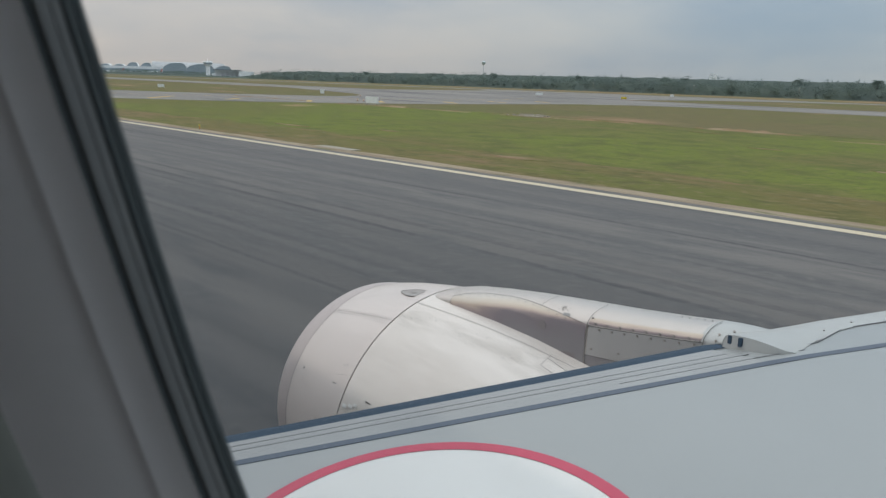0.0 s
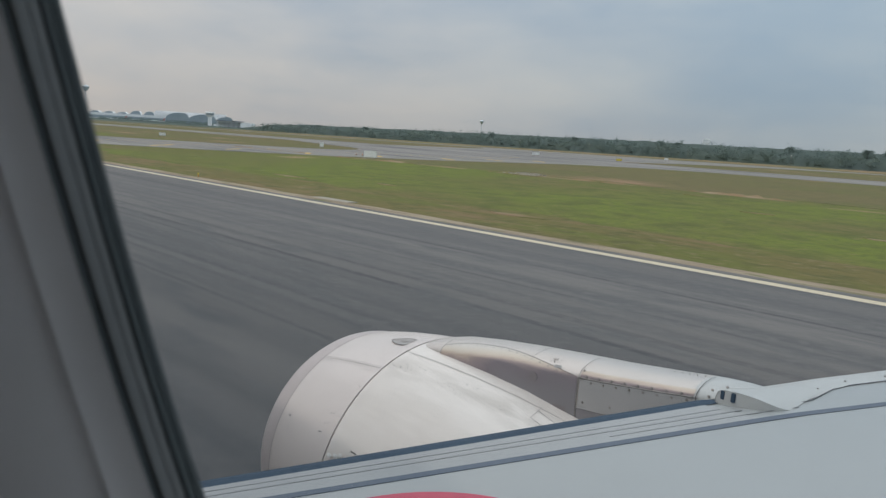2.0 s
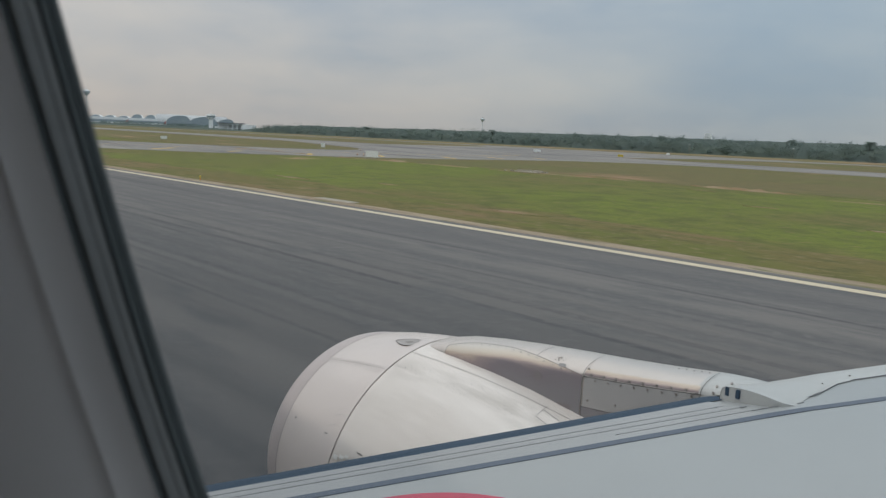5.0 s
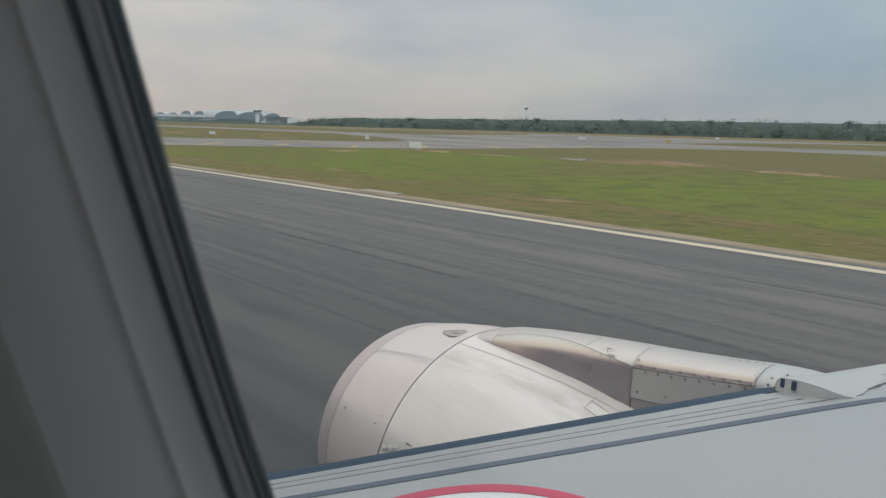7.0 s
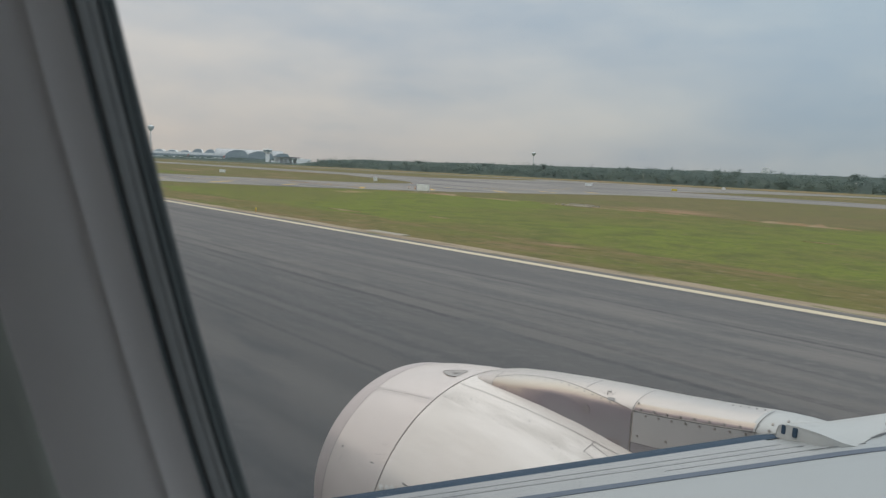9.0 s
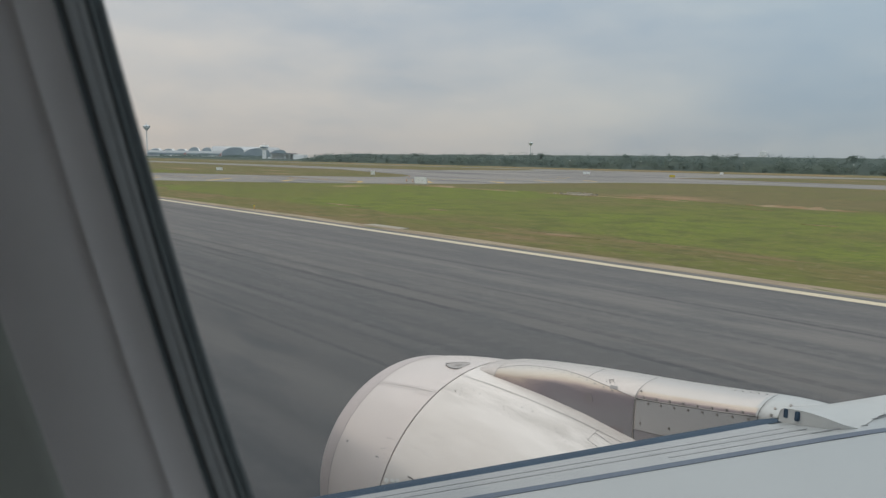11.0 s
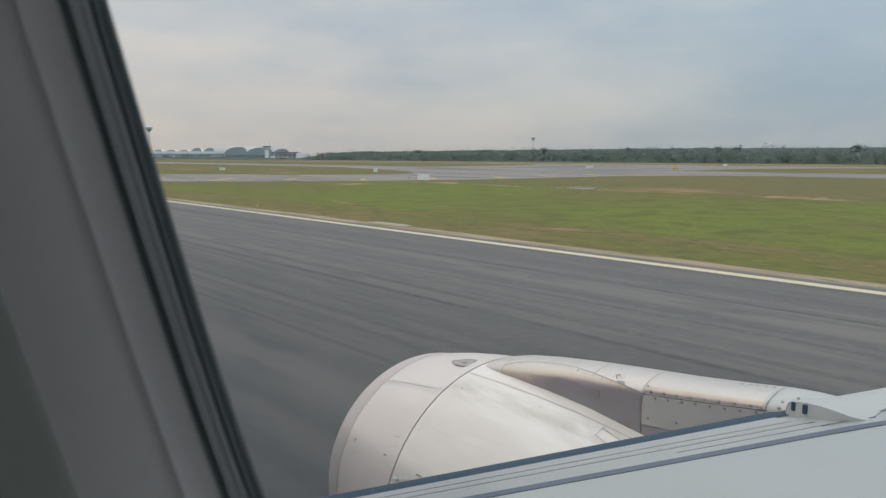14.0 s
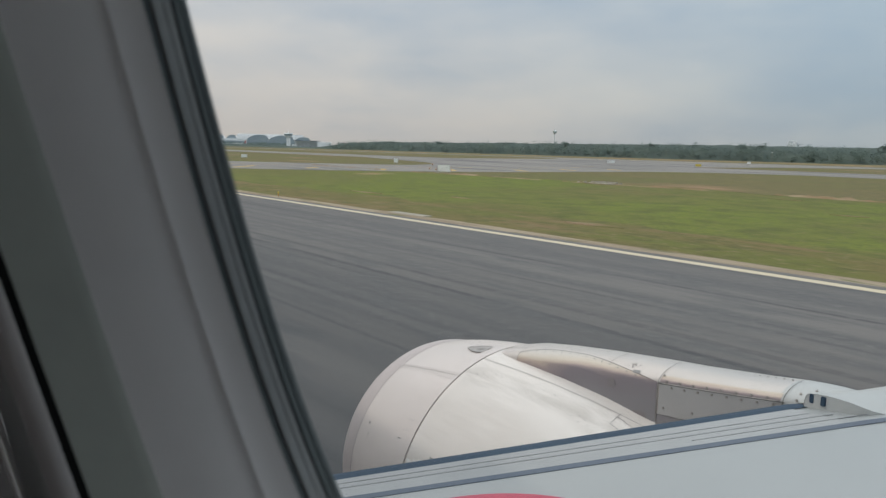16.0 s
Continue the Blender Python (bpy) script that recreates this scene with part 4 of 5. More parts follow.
    tagged(e, "blue-grey swept airliner wing with a red-ringed white disc", "wing")


# ---- the aircraft: engine ----
AY, AZ = 4.0, 1.77


def polar(x, r, deg):
    a = radians(deg)
    droop = 0.055 * max(0.0, -4.4 - x) / 0.8   # the inlet droops forward
    return Vector((x, AY + math.cos(a) * r, AZ - droop + math.sin(a) * r))


def revolve(profile, a0=0.0, a1=360.0, n=96):
    full = abs(a1 - a0 - 360) < 1e-6
    angs = [a0 + (a1 - a0) * i / n for i in range(n if full else n + 1)]
    return sheet([[polar(x, r, a) for a in angs] for x, r in profile], False, full)


COWLR = ((-5.31, 1.064), (-5.20, 1.090), (-5.0, 1.122), (-4.7, 1.156), (-4.4, 1.180), (-4.0, 1.192), (-3.6, 1.187), (-3.2, 1.165), (-2.8, 1.12), (-2.4, 1.055), (-2.0, 0.97))


def cowl_r(x):
    for (a, ra), (b, rb) in zip(COWLR, COWLR[1:]):
        if a <= x <= b:
            return ra + (rb - ra) * (x - a) / (b - a)
    return COWLR[0][1] if x < COWLR[0][0] else COWLR[-1][1]


def seam_line(name, pts, e, w=0.006, lift=0.003, mat=None):
    """A thin dark joint along points of (x, degrees) on the cowl."""
    rows = []
    for i, (x, a) in enumerate(pts):
        x2, a2 = pts[min(i + 1, len(pts) - 1)]
        x1, a1 = pts[max(i - 1, 0)]
        dx, da = x2 - x1, radians(a2 - a1) * 1.2
        ln = math.hypot(dx, da) or 1
        ox, oa = -da / ln * w / 2, math.degrees(dx / ln * w / 2 / 1.2)
        rows.append([polar(x + ox * s, cowl_r(x) + lift, a + oa * s) for s in (-1, 1)])
    v, f = sheet(rows)
    return shape(name, v, f, mat or SEAM, False, e)


INLET0, INLETD = 121.6, -1.1   # run of the inlet seam in degrees round the axis


def engine():
    e = empty("jet_engine", (-4.0, AY, AZ - 1.2))
    lip = [(-5.31, 1.064)] + [(-5.31 - 0.27 * math.sin(t), 0.978 + 0.086 * math.cos(t)) for t in [math.pi * k / 14 for k in range(1, 14)]] + [(-5.31, 0.892), (-5.0, 0.885)]
    v, f = revolve(lip)
    shape("inlet_lip", v, f, LIP, True, e, "bare polished metal inlet lip")
    v, f = revolve([p for p in COWLR if p[0] <= -4.4] + [(-4.405, 1.14), (-5.0, 0.90), (-5.30, 0.895)])
    shape("inlet_cowl", v, f, INLET, True, e, "pale warm-grey inlet cowl")
    v, f = revolve([(-4.398, 1.15), (-4.392, 1.180)] + [p for p in COWLR if p[0] > -4.4] + [(-2.0, 0.94), (-2.6, 0.98)])
    shape("fan_cowl", v, f, COWL, True, e, "pale warm-grey fan cowl")
    v, f = revolve([(-4.9, 0.89), (-4.2, 0.88), (-3.5, 0.86)])
    shape("inlet_duct", v, f, FAN, True, e)
    v, f = revolve([(-4.75, 0.01), (-4.6, 0.1), (-4.35, 0.24), (-4.2, 0.30)], n=32)
    shape("spinner", v, f, FAN, True, e)
    for k in range(24):
        a = k * 15
        v = [polar(-4.25, 0.28, a), polar(-4.05, 0.28, a + 9), polar(-4.15, 0.87, a + 13), polar(-4.3, 0.87, a + 2)]
        v += [p + Vector((0.01, 0, 0)) for p in v]
        shape("fan_blade", v, [(0, 1, 2, 3), (7, 6, 5, 4), (0, 4, 5, 1), (1, 5, 6, 2), (2, 6, 7, 3), (3, 7, 4, 0)], FAN, False, e)
    v, f = revolve([(-2.5, 0.80), (-2.0, 0.72), (-1.2, 0.55), (-0.9, 0.47), (-0.95, 0.44), (-1.6, 0.5)], n=64)
    shape("core_nozzle", v, f, HEATED, True, e)
    v, f = revolve([(-1.4, 0.42), (-0.9, 0.30), (-0.5, 0.12), (-0.35, 0.01)], n=32)
    shape("exhaust_cone", v, f, HEATED, True, e)
    part("engine_mount", box_bm(0.9, 0.444, 0.6, (-3.3, AY, 2.70), 0.0), BOLT, e)
    part("mount_pin", box_bm(0.04, 0.04, 0.30, (-3.4, AY, 3.002), 0.0), BOLT, e)
    ring = lambda x, a0, a1: [(x, a0 + (a1 - a0) * i / 60) for i in range(61)]
    seam_line("cowl_joint", ring(-4.4, 60, 300), e, 0.005)
    seam_line("lip_joint", ring(-5.31, 60, 300), e, 0.004)
    seam_line("inlet_seam", [(-5.31 + 0.91 * i / 12, INLET0 + INLETD * i / 12) for i in range(13)], e, 0.0035)
    seam_line("door_seam", [(-4.4 + 1.75 * i / 20, 107.6 - 2.2 * i / 20) for i in range(21)], e, 0.0036)
    seam_line("panel_seam", [(-3.0, 105.2), (-2.995, 108), (-2.99, 111.6), (-2.9, 112.3), (-2.7, 113.2)], e, 0.004)
    seam_line("panel_seam", [(-2.99, 107.4), (-2.84, 108.6), (-2.7, 109.6)], e, 0.004)
    # fasteners
    bm = bmesh.new()

    def dot(x, a, r=0.005):
        p, q = polar(x, cowl_r(x) + 0.001, a), polar(x, 0, a)
        turn = (p - q).to_track_quat("Z", "Y").to_matrix().to_4x4()
        bmesh.ops.create_cone(bm, cap_ends=True, segments=7, radius1=r, radius2=r, depth=0.004, matrix=Matrix.Translation(p) @ turn)

    for i in range(30):
        x = -5.28 + i * 0.029
        a = INLET0 + INLETD * (x + 5.2) / 0.8
        dot(x, a + 1.1, 0.003), dot(x, a - 1.1, 0.003)
        if i % 3 == 0 or i > 20:
            dot(x, a + 2.2, 0.003)
    for i in range(46):
        dot(-5.28, 118 + i * 2.2, 0.003)
    for cx, ca in ((-4.2, 115.3), (-3.70, 115.6), (-3.2, 114.7)):
        for dx, da in ((0, 0), (0.06, 0.6), (-0.05, 1.3), (0.03, 2.2), (0.1, 1.8), (-0.03, -1.0)):
            dot(cx + dx, ca + da, 0.0035)
    for x, a in ((-4.56, 144.6), (-4.52, 144.2), (-4.57, 149.0), (-4.53, 148.5), (-4.45, 131), (-4.46, 128.5), (-5.09, 157.8), (-5.085, 156.9), (-4.33, 117), (-4.26, 116.2), (-4.1, 113), (-4.02, 113.4), (-3.6, 111.5), (-3.5, 111)):
        dot(x, a, 0.005)
    tagged(part("rivets", bm, RIVET, e), "", "", "", "stuff")
    # small latch plates
    for x, a, w, h in ((-5.15, 152.2, 0.035, 0.8), (-4.60, 152.3, 0.05, 0.2), (-4.12, 152.5, 0.07, 0.25), (-4.35, 157.3, 0.05, 1.2), (-4.28, 156.3, 0.05, 1.1), (-4.22, 155.3, 0.04, 1.0)):
        rows = [[polar(x + dx, cowl_r(x) + (0.016 if a > 155 else 0.004), a + da) for dx in (0, w)] for da in (0, h)]
        v, f = slab(rows, (0, 0, -0.012))
        shape("latch", v, f, WHITE if a > 155 else RIVET, False, e, "pale hinge lug" if a > 155 else "")
    # flush air scoop on top of the inlet cowl: a pointed ramp sinking under a blunt lip
    rows = []
    for i in range(13):
        t = i / 12
        x = -4.777 + 0.245 * t
        w = 3.7 * math.sin(math.pi * min(1.0, t * 0.60 + 0.02))
        rows.append([polar(x, cowl_r(x) + 0.004 + dz, 101.0 - 0.6 * t + w * k) for k, dz in ((-1, 0.004), (-0.86, 0.0), (-0.4, -0.001), (0, -0.002), (0.4, -0.001), (0.86, 0.0), (1, 0.004))])
    v, f = sheet(rows)
    scoop = shape("air_scoop", v, f, SCOOP, True, e, "small grey flush air scoop")
    rows = [[polar(x, cowl_r(x) + 0.006, 100.5 + k * w) for k in (-1, 0, 1)] for x, w in ((-4.66, 0.15), (-4.60, 1.0), (-4.585, 1.1))]
    v, f = sheet(rows)
    shape("scoop_mouth", v, f, BOLT, False, scoop)
    for side in (-1, 1):
        r = []
        for i in range(13):
            t = i / 12
            x, w = -4.777 + 0.245 * t, 3.7 * math.sin(math.pi * min(1.0, t * 0.60 + 0.02))
            r.append([polar(x, cowl_r(x) + 0.0085, 101.0 - 0.6 * t + (w + d) * side) for d in (-0.08, 0.12)])
        v, f = sheet(r)
        shape("scoop_rim", v, f, SEAM, False, scoop)
    tagged(e, "pale grey turbofan engine nacelle under the wing", "engine")


# ---- the aircraft: pylon between engine and wing ----
# x, top z, shoulder z, half width, shoulder width
PYL = ((-4.42, 2.935, 2.90, 0.20, 0.03), (-4.36, 2.965, 2.91, 0.215, 0.12), (-4.28, 2.995, 2.925, 0.225, 0.12), (-4.1, 3.045, 2.95, 0.235, 0.18), (-3.8, 3.10, 3.00, 0.235, 0.19), (-3.4, 3.16, 3.055, 0.23, 0.19), (-3.0, 3.21, 3.105, 0.225, 0.19),
       (-2.6, 3.255, 3.16, 0.22, 0.18), (-2.2, 3.31, 3.22, 0.21, 0.17), (-1.95, 3.35, 3.262, 0.20, 0.16), (-1.72, 3.368, 3.29, 0.185, 0.16), (-1.58, 3.345, 3.27, 0.14, 0.16), (-1.42, 3.30, 3.26, 0.08, 0.16), (-1.25, 3.25, 3.20, 0.04, 0.16))


def pyl(x):
    for a, b in zip(PYL, PYL[1:]):
        if a[0] <= x <= b[0]:
            t = (x - a[0]) / (b[0] - a[0])
            return [p + (q - p) * t for p, q in zip(a, b)]
    return list(PYL[0] if x < PYL[0][0] else PYL[-1])


def pylon_cross(x, grow=0.0):
    """Half section on the window side, from the crown down the shoulder to the foot."""
    _, top, sh, hw, sw = pyl(x)
    pts = []
    for k in range(7):
        t = k / 6 * math.pi / 2
        pts.append((-hw * math.sin(t), sh + (top - sh) * math.cos(t)))
    return [(AY + dy - (grow if k > 3 else 0), z + (grow if k < 5 else 0)) for k, (dy, z) in enumerate(pts)]


def pylon():
    e = empty("engine_pylon", (-3.0, AY, 2.8))
    xs = [-4.42, -4.36, -4.3, -4.2, -4.1] + [-4.0 + 0.1 * i for i in range(28)]
    rows = []
    for x in xs:
        half = pylon_cross(x)
        foot = (half[-1][0], 2.55)
        left = [Vector((x, y, z)) for y, z in half] + [Vector((x, foot[0], half[-1][1] - 0.16)), Vector((x, foot[0] + 0.02, foot[1]))]
        right = [Vector((x, 2 * AY - p.y, p.z)) for p in reversed(left[1:])]
        rows.append(right + left)
    cut = next(i for i, x in enumerate(xs) if x > -1.97)
    n = len(rows[0])
    v, f = sheet(rows[:cut])
    f += [tuple(range(n))]
    shape("fairing", v, f, PYLON, True, e, "bright metal fairing with rounded crown")
    v, f = sheet(rows[cut - 1:])
    shape("aft_fairing", v, f, FAIRING, True, e, "pale painted end of the fairing")

    def side_panel(name, x0, x1, top, bottom, mat, label="", n=28, proud=0.003):
        """A skin panel on the window side from top(x) to bottom(x), heights above the foot."""
        r, places = [], []
        for i in range(n + 1):
            x = x0 + (x1 - x0) * i / n
            half = pylon_cross(x)
            sec = [Vector((x, y, z)) for y, z in half] + [Vector((x, half[-1][0], half[-1][1] - 0.16)), Vector((x, half[-1][0] + 0.02, 2.55))]
            t0, t1 = top(x), bottom(x)
            line = []
            for k in range(9):
                s = t0 + (t1 - t0) * k / 8
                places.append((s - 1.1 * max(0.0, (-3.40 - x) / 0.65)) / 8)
                j = min(int(s), len(sec) - 2)
                p = sec[j].lerp(sec[j + 1], s - j)
                out = Vector((0, -math.sin(min(s, 6) / 6 * math.pi / 2), math.cos(min(s, 6) / 6 * math.pi / 2)))
                line.append(p + out * proud)
            r.append(line)
        v2, f2 = sheet(r)
        ob = shape(name, v2, f2, mat, True, e, label)
        uv = ob.data.uv_layers.new(name="across")
        for lp in ob.data.loops:
            uv.data[lp.index].uv = (lp.vertex_index // 9 / n, places[lp.vertex_index])
        return ob

    crown = lambda x: 2.2 + 3.4 * abs((x + 3.55) / 0.76) ** 1.42 if x > -3.55 else 2.2 + 1.7 * abs((x + 3.55) / 0.57) ** 4
    side_panel("heat_shield", -4.12, -2.79, crown, lambda x: 7.95, HEATSHADE, "heat shield tinted from straw to purple-grey, with the side's shade painted in", 40)
    side_panel("bracket", -2.97, -2.86, lambda x: 7.12, lambda x: 7.28, CAPGREY, "small bolted bracket plate", 4, 0.005)
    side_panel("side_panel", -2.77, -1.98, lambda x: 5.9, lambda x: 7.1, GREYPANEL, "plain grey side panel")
    side_panel("lower_shield", -2.785, -1.98, lambda x: 7.1, lambda x: 7.95, HEATSHADE, "dark heat shield under the grey panel", proud=0.002)
    # the skirt's bronze colour stands in for the ground mirrored in the crown
    side_panel("crown_skirt", -2.772, -1.985, lambda x: 3.9, lambda x: 5.62, HEATSHADE, "lower edge of the crown with the ground's brown reflection painted in", proud=0.0025)

    def joint(name, pts, w=0.006):
        """A dark joint along (x, section place) points."""
        r, outs = [], []
        for x, s in pts:
            half = pylon_cross(x)
            sec = [Vector((x, y, z)) for y, z in half] + [Vector((x, half[-1][0], half[-1][1] - 0.16)), Vector((x, half[-1][0] + 0.02, 2.55))]
            j = min(int(s), len(sec) - 2)
            out = Vector((0, -math.sin(min(s, 6) / 6 * math.pi / 2), math.cos(min(s, 6) / 6 * math.pi / 2)))
            r.append(sec[j].lerp(sec[j + 1], s - j) + out * 0.006)
            outs.append(out)
        d = [(b - a).normalized() for a, b in zip(r, r[1:])]
        d.append(d[-1])
        rows2 = []
        for p, q, n in zip(r, d, outs):
            o = q.cross(n).normalized() * w / 2
            rows2.append([p - o, p + o])
        v2, f2 = sheet(rows2)
        shape(name, v2, f2, SEAM, False, e)

    joint("frame_joint", [(-2.78, s * 0.5) for s in range(0, 16)], 0.004)
    joint("long_joint", [(-2.78 + 0.82 * i / 12, 5.9) for i in range(13)], 0.004)
    joint("frame_joint", [(-1.97, s * 0.5) for s in range(0, 15)], 0.0045)
    joint("cap_joint", [(-3.22, 0), (-3.22, 1), (-3.225, 2), (-3.23, 3.2)], 0.004)
    joint("nose_joint", [(-4.12, 2 + s * 0.5) for s in range(0, 10)], 0.0035)
    joint("crown_joint", [(-4.12 + 1.3 * i / 24, crown(-4.12 + 1.3 * i / 24)) for i in range(25)], 0.0035)
    joint("panel_joint", [(-2.77 + 0.6 * i / 8, 7.1) for i in range(9)], 0.0035)
    # bolt heads along the joints
    spots = [(-2.72 + 0.094 * i, 5.2) for i in range(8)] + [(-2.68 + 0.094 * i, 6.1) for i in range(8)] + [(-2.76, 4.0)] + [(-2.73, 6.97), (-2.52, 6.95)] + [(-1.9, 3.5), (-1.84, 2.2), (-1.78, 3.0), (-1.9, 5.0)]
    for x, s in spots:
        half = pylon_cross(x)
        sec = [Vector((x, y, z)) for y, z in half] + [Vector((x, half[-1][0], half[-1][1] - 0.16)), Vector((x, half[-1][0] + 0.02, 2.55))]
        j = min(int(s), len(sec) - 2)
        out = Vector((0, -math.sin(min(s, 6) / 6 * math.pi / 2), math.cos(min(s, 6) / 6 * math.pi / 2)))
        p = sec[j].lerp(sec[j + 1], s - j) + out * 0.005
        part("bolt", cyl_bm(0.0085, 0.0075, 0.005, p, 10, out.to_track_quat("Z", "Y").to_matrix().to_4x4()), BOLT, e)
    # flush rivets along the shield's upper edge, hardly darker than the metal
    for i in range(15):
        x = -4.05 + 0.083 * i
        at = crown(x) + 0.45
        half = pylon_cross(x)
        j = int(at)
        y, z = (half[j][q] + (half[j + 1][q] - half[j][q]) * (at - j) for q in (0, 1))
        out = Vector((0, -math.sin(at / 6 * math.pi / 2), math.cos(at / 6 * math.pi / 2)))
        part("rivet", cyl_bm(0.007, 0.006, 0.003, Vector((x, y, z)) + out * 0.004, 10, out.to_track_quat("Z", "Y").to_matrix().to_4x4()), SCOOP, e)
    # small latch ring on the crown, spring clips at the ends of the long joint, and the crest's row of fasteners
    at = lambda x, s: Vector((x, *pylon_cross(x)[int(s)])).lerp(Vector((x, *pylon_cross(x)[int(s) + 1])), s - int(s))
    out_at = lambda s: Vector((0, -math.sin(s / 6 * math.pi / 2), math.cos(s / 6 * math.pi / 2)))
    spin = out_at(3.0).to_track_quat("Z", "Y").to_matrix()
    v2, f2 = sheet([[at(-3.03, 3.0) + out_at(3.0) * z + spin @ Vector((rr * math.cos(k / 14 * 5.2), rr * math.sin(k / 14 * 5.2), 0)) for rr, z in ((0.009, 0.002), (0.010, 0.005), (0.015, 0.005), (0.016, 0.002))] for k in range(15)])
    shape("latch_ring", v2, f2, BOLT, False, e, "small dull open latch ring")
    for dx, ds in ((-0.035, 0.25), (0.035, 0.2), (-0.03, -0.3), (0.04, -0.25), (0.0, 0.45), (0.0, -0.5)):
        o = out_at(3.0 + ds)
        part("rivet", cyl_bm(0.003, 0.003, 0.003, at(-3.03 + dx, 3.0 + ds) + o * 0.002, 8, o.to_track_quat("Z", "Y").to_matrix().to_4x4()), SEAM, e)
    for x0, x1 in ((-2.772, -2.725), (-1.985, -2.06)):
        n0 = Vector((0, -0.009, 0))
        v2 = [at(x0, 5.62) + n0, at(x1, 5.9) + n0, at(x0, 5.98) + n0]
        v2 += [p - Vector((0, -0.004, 0)) for p in v2]
        shape("clip", v2, [(0, 1, 2), (5, 4, 3), (0, 3, 4, 1), (1, 4, 5, 2), (2, 5, 3, 0)], SEAM, False, e, "small dark spring clip")
    for i in range(5):
        x, o = -2.03 - 0.05 * i, out_at(0.05)
        part("rivet", cyl_bm(0.006, 0.005, 0.004, at(x, 0.05) + o * 0.002, 8, o.to_track_quat("Z", "Y").to_matrix().to_4x4()), BOLT, e)
    half = pylon_cross(-3.16)
    part("access_cap", cyl_bm(0.036, 0.036, 0.003, (-3.16, half[-1][0] - 0.0045, half[-1][1] - 0.05), 24, Matrix.Rotation(radians(90), 4, "X")), CAPGREY, e, "round dull cap on the heat shield")
    for x, s, w in ((-3.0, 4.1, 0.06),):
        half = pylon_cross(x)
        a, b = Vector((x, *half[int(s)])), Vector((x + w, *pylon_cross(x + w)[int(s)]))
        o = Vector((0, -0.01, 0.008))
        v2 = [a + o, b + o, b + o + Vector((0, -0.008, -0.022)), a + o + Vector((0, -0.008, -0.022))]
        shape("placard", v2, [(0, 1, 2, 3)], GREYPANEL, False, e)
    # hood over the gap between pylon and wing, with two slots in its side
    hood = ((-1.812, 3.705, 3.300), (-1.806, 3.697, 3.350), (-1.795, 3.692, 3.378), (-1.78, 3.69, 3.390), (-1.744, 3.69, 3.397), (-1.70, 3.70, 3.400), (-1.64, 3.71, 3.399), (-1.587, 3.72, 3.394), (-1.54, 3.745, 3.380), (-1.50, 3.78, 3.364), (-1.46, 3.83, 3.352))
    rows = []
    for x, y0, z0 in hood:
        z1 = slat_top(x, 4.2) + 0.004
        row = [Vector((x, y0, z0 - 0.006)), Vector((x, y0, z0))]
        for t in (0.06, 0.14, 0.25, 0.38, 0.52, 0.68, 0.84, 1.0):
            row.append(Vector((x, y0 + (4.2 - y0) * t, z0 + (z1 - z0) * t + 0.004 * math.sin(t * math.pi) * min(1.0, max(0.0, (-1.46 - x) / 0.2)))))
        rows.append(row)
    v, f = sheet(rows)
    fit = shape("hood", v, f, FAIRING, True, e, "smooth pale hood running into the wing")
    nose = rows[0][1:]
    v, f = sheet([nose, [Vector((p.x + 0.003, p.y, p.z - 0.14)) for p in nose]])
    shape("hood_front", v, f, FAIRING, True, fit)
    rows = [[Vector((x + 0.001, y0 + 0.006, 3.25)), Vector((x + 0.001, y0 + 0.0015, z0 - 0.002))] for x, y0, z0 in hood]
    v, f = sheet(rows)
    shape("hood_wall", v, f, FAIRING, True, fit)
    for x in (-1.766, -1.708):
        part("slot", box_bm(0.021, 0.02, 0.048, (x, 3.697, 3.366), 0.002), SLATE, fit)
    part("pipe_end", cyl_bm(0.018, 0.018, 0.10, (-1.875, 3.675, 3.255), 20, Matrix.Rotation(radians(90), 4, "Y")), SCOOP, fit, "short grey pipe end")
    tagged(e, "metal engine pylon fairing with rows of bolts", "pylon")


wing()
engine()
pylon()

# ---- the aircraft: cabin side and window ----
WX, WZ, WY, LEAN = -0.102, 4.671, 0.075, 0.252
QV = Vector((0, -LEAN, 1)).normalized()
NV = Vector((0, -1, -LEAN)).normalized()


def contour(o, d, i, n=120):
    """Point on the window outline grown by o and set inward by d."""
    t = i / n * 2 * math.pi
    a, b, k = 0.169 + o, 0.291 + o, 0.722
    c, s = math.cos(t), math.sin(t)
    px = a * math.copysign(abs(c) ** k, c)
    q = b * math.copysign(abs(s) ** k, s)
    return Vector((WX + px, WY, WZ)) + QV * q + NV * d


def swept(name, sect, mat, e, label="", smooth=True):
    rows = [[contour(o, d, i) for i in range(120)] for o, d in sect]
    v, f = sheet(rows, False, True)
    return shape(name, v, f, mat, smooth, e, label)


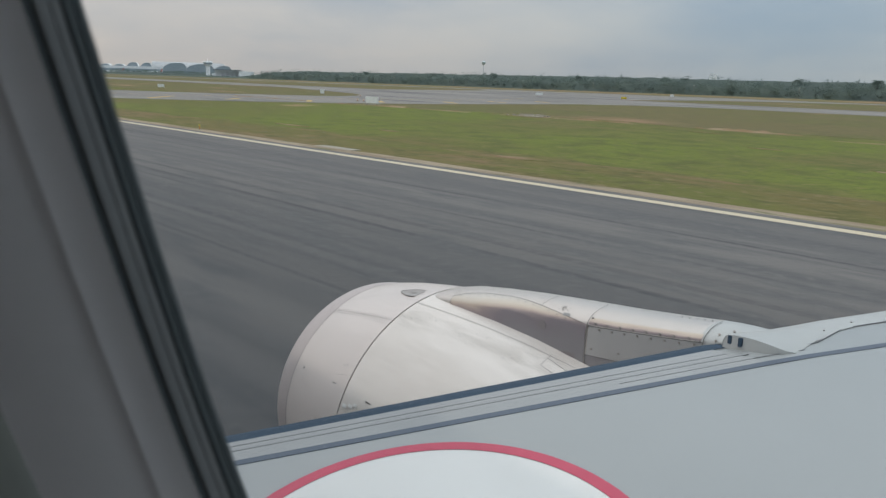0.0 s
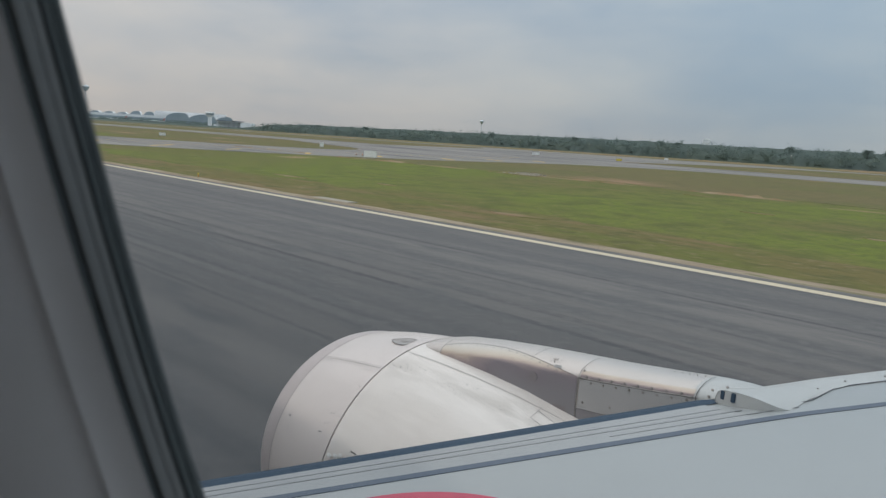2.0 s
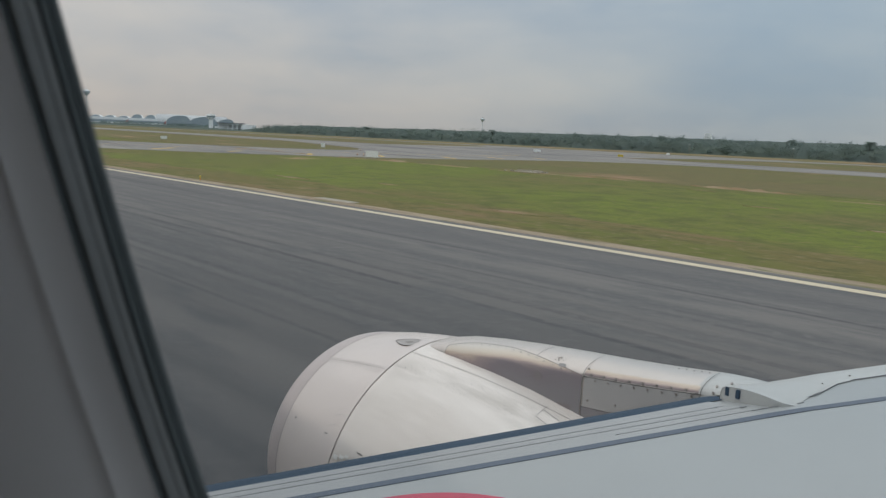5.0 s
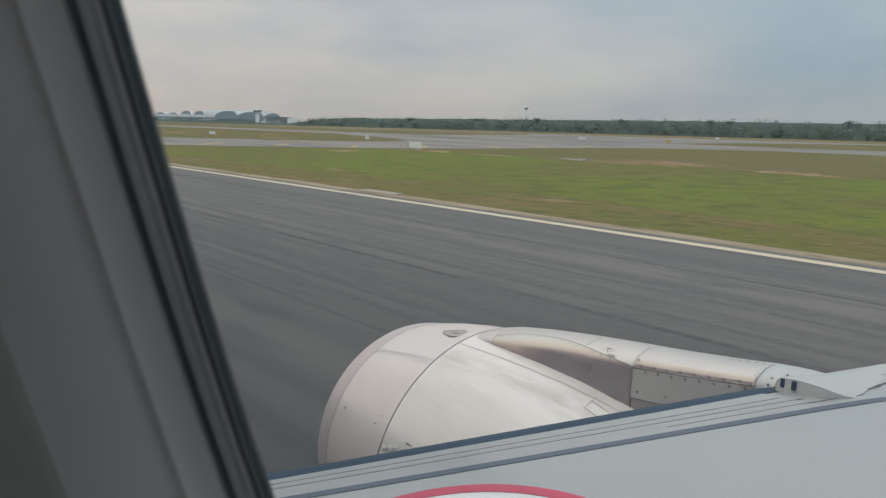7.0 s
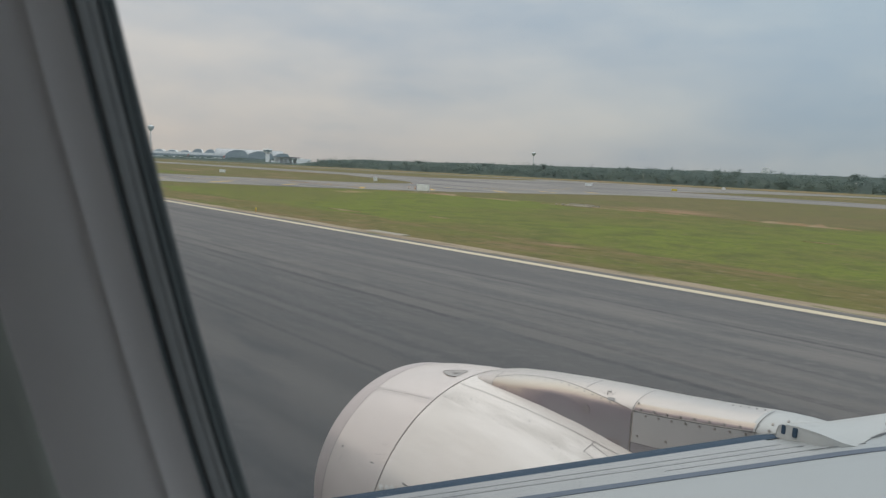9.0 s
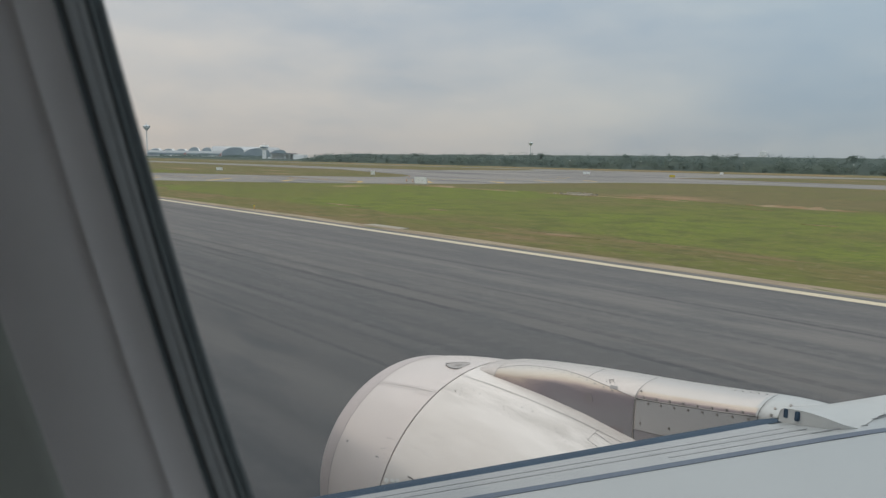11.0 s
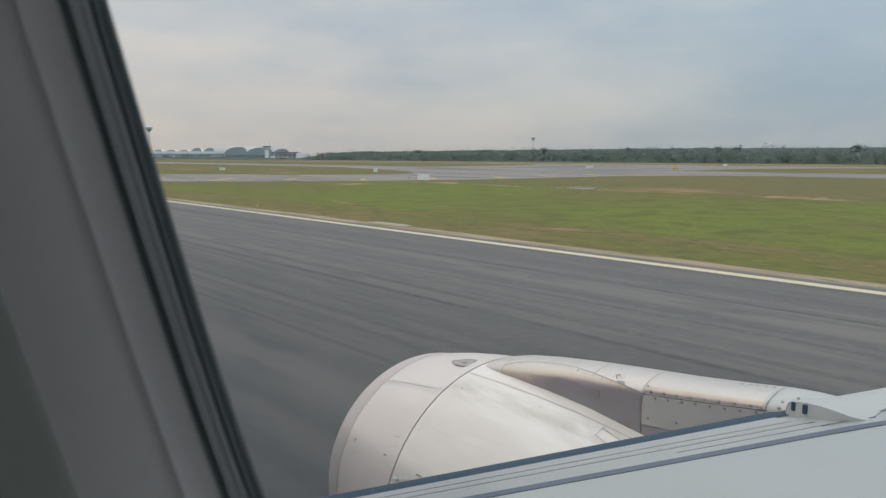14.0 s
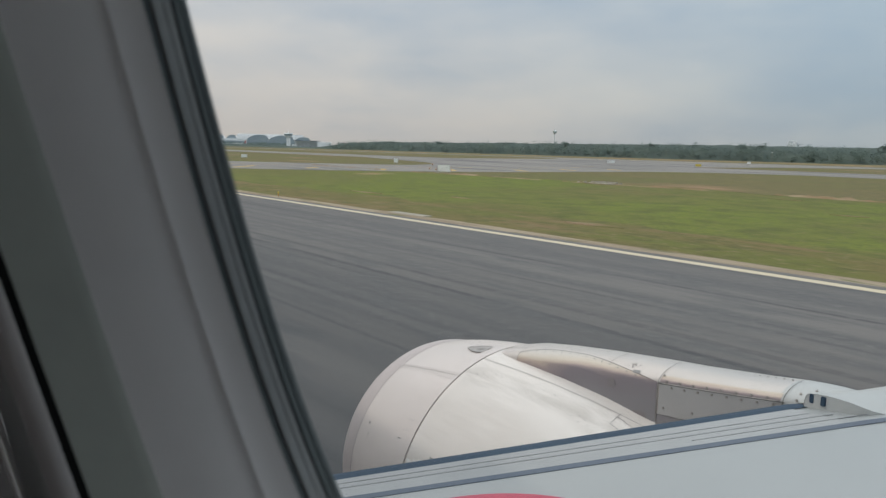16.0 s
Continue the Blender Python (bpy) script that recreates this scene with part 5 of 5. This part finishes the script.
def cabin():
    w = empty("window_1", (WX, WY, WZ))
    swept("outer_seal", [(0.075, -0.004), (0.035, -0.003), (0.006, 0.0), (0.001, 0.0004), (0.0, 0.001), (0.0, 0.0030), (0.0006, 0.0036)], GASKETDARK, w)
    swept("gasket", [(0.0006, 0.0036), (-0.0004, 0.0042), (-0.0004, 0.0060), (0.0004, 0.0064)], GASKET, w, "dark rubber gasket")
    swept("gasket_line", [(0.0004, 0.0064), (0.0012, 0.0067), (0.0004, 0.0070)], GASKETDARK, w)
    swept("gasket_ridge", [(0.0004, 0.0070), (-0.0002, 0.0074), (-0.0004, 0.0098), (0.0, 0.0102), (-0.0002, 0.0106), (0.0, 0.0138), (0.0006, 0.0142)], SEALGREY, w)
    swept("gasket_groove", [(0.0006, 0.0142), (0.0018, 0.0147), (0.0018, 0.0165), (0.0012, 0.0170)], GASKETDARK, w)
    swept("reveal", [(0.0012, 0.0170), (0.0020, 0.0178), (0.0053, 0.0225), (0.0087, 0.0278), (0.0088, 0.0281), (0.0091, 0.0284), (0.0099, 0.0290), (0.0112, 0.0301), (0.0128, 0.0322), (0.0145, 0.0350), (0.0190, 0.0428), (0.0250, 0.0512), (0.0305, 0.0588), (0.0325, 0.0618)], LINING, w, "pale grey moulded plastic reveal")
    swept("shade_track", [(0.0325, 0.0618), (0.0327, 0.0632), (0.0345, 0.0668), (0.039, 0.0768), (0.0428, 0.0850), (0.0436, 0.0868)], SHADEDTRACK, w, "olive-grey shade track, darkened by shade put into its colour")
    swept("shade_gap", [(0.0436, 0.0868), (0.0470, 0.0850), (0.0475, 0.0905)], BLACK, w)
    pane = [contour(0.03, -0.0045, i) for i in range(120)] + [contour(0.03, -0.0085, i) for i in range(120)]
    p = shape("pane", pane, [tuple(range(120)), tuple(range(239, 119, -1))], PANE, False, w, "clear acrylic pane")
    p.visible_shadow = False
    tagged(w, "aircraft cabin window with grey reveal and dark gasket", "window", "", "structure")
    swept("wall_window_side", [(0.0475, 0.0905), (0.0480, 0.0920), (0.056, 0.098), (0.10, 0.100), (0.16, 0.093), (0.26, 0.075)], LINING, None)
    wall = bpy.data.objects["wall_window_side"]
    tagged(wall, "pale grey moulded cabin sidewall panel round the window", "wall", "", "structure")
    # fuselage tube round the cabin, with the window bay left open
    cy, cz, R = -1.835, 4.2, 1.975
    xs = [-8.0] + [q for k in range(-13, 14) for q in ((-0.40, 0.20) if k == 0 else (k * 0.533 - 0.097 - 0.12, k * 0.533 - 0.097 + 0.12))] + [8.0]
    angs = [-180, -150, -120, -90, -60, -35, -20, -10, 3.0, 23.0, 32, 45, 60, 90, 120, 150, 160.0, 174.0]
    v, f = [], []
    for r in (R, R - 0.09):
        for x in xs:
            for a in angs:
                v.append((x, cy + math.cos(radians(a)) * r, cz + math.sin(radians(a)) * r))
    m, k = len(angs), len(xs) * len(angs)
    for i in range(len(xs) - 1):
        for j in range(m):
            if i % 2 == 1 and angs[j] in (3.0, 160.0):
                continue
            q = (i * m + j, i * m + (j + 1) % m, (i + 1) * m + (j + 1) % m, (i + 1) * m + j)
            f += [q, tuple(t + k for t in reversed(q))]
    tagged(shape("wall_fuselage", v, f, SKIN, True), "white curved fuselage shell round the cabin", "fuselage", "", "structure")
    for x, name in ((-7.9, "wall_forward"), (7.9, "wall_aft")):
        bm = cyl_bm(1.9, 1.9, 0.1, (x, cy, cz), 32, Matrix.Rotation(radians(90), 4, "Y"))
        tagged(part(name, bm, LINING, None), "plain pale cabin end wall", "wall", "", "structure")
    tagged(part("floor", box_bm(15.6, 3.5, 0.06, (0, cy, 3.42)), CARPET, None), "dark blue cabin carpet", "floor", "", "structure")
    tagged(part("ceiling", box_bm(15.6, 2.2, 0.05, (0, cy, 5.72)), LINING, None), "plain pale cabin ceiling panel", "ceiling", "", "structure")


cabin()
for ob in set(scene.objects) - AIRFIELD:
    if ob.parent is None:
        ob.matrix_basis = STAND @ ob.matrix_basis
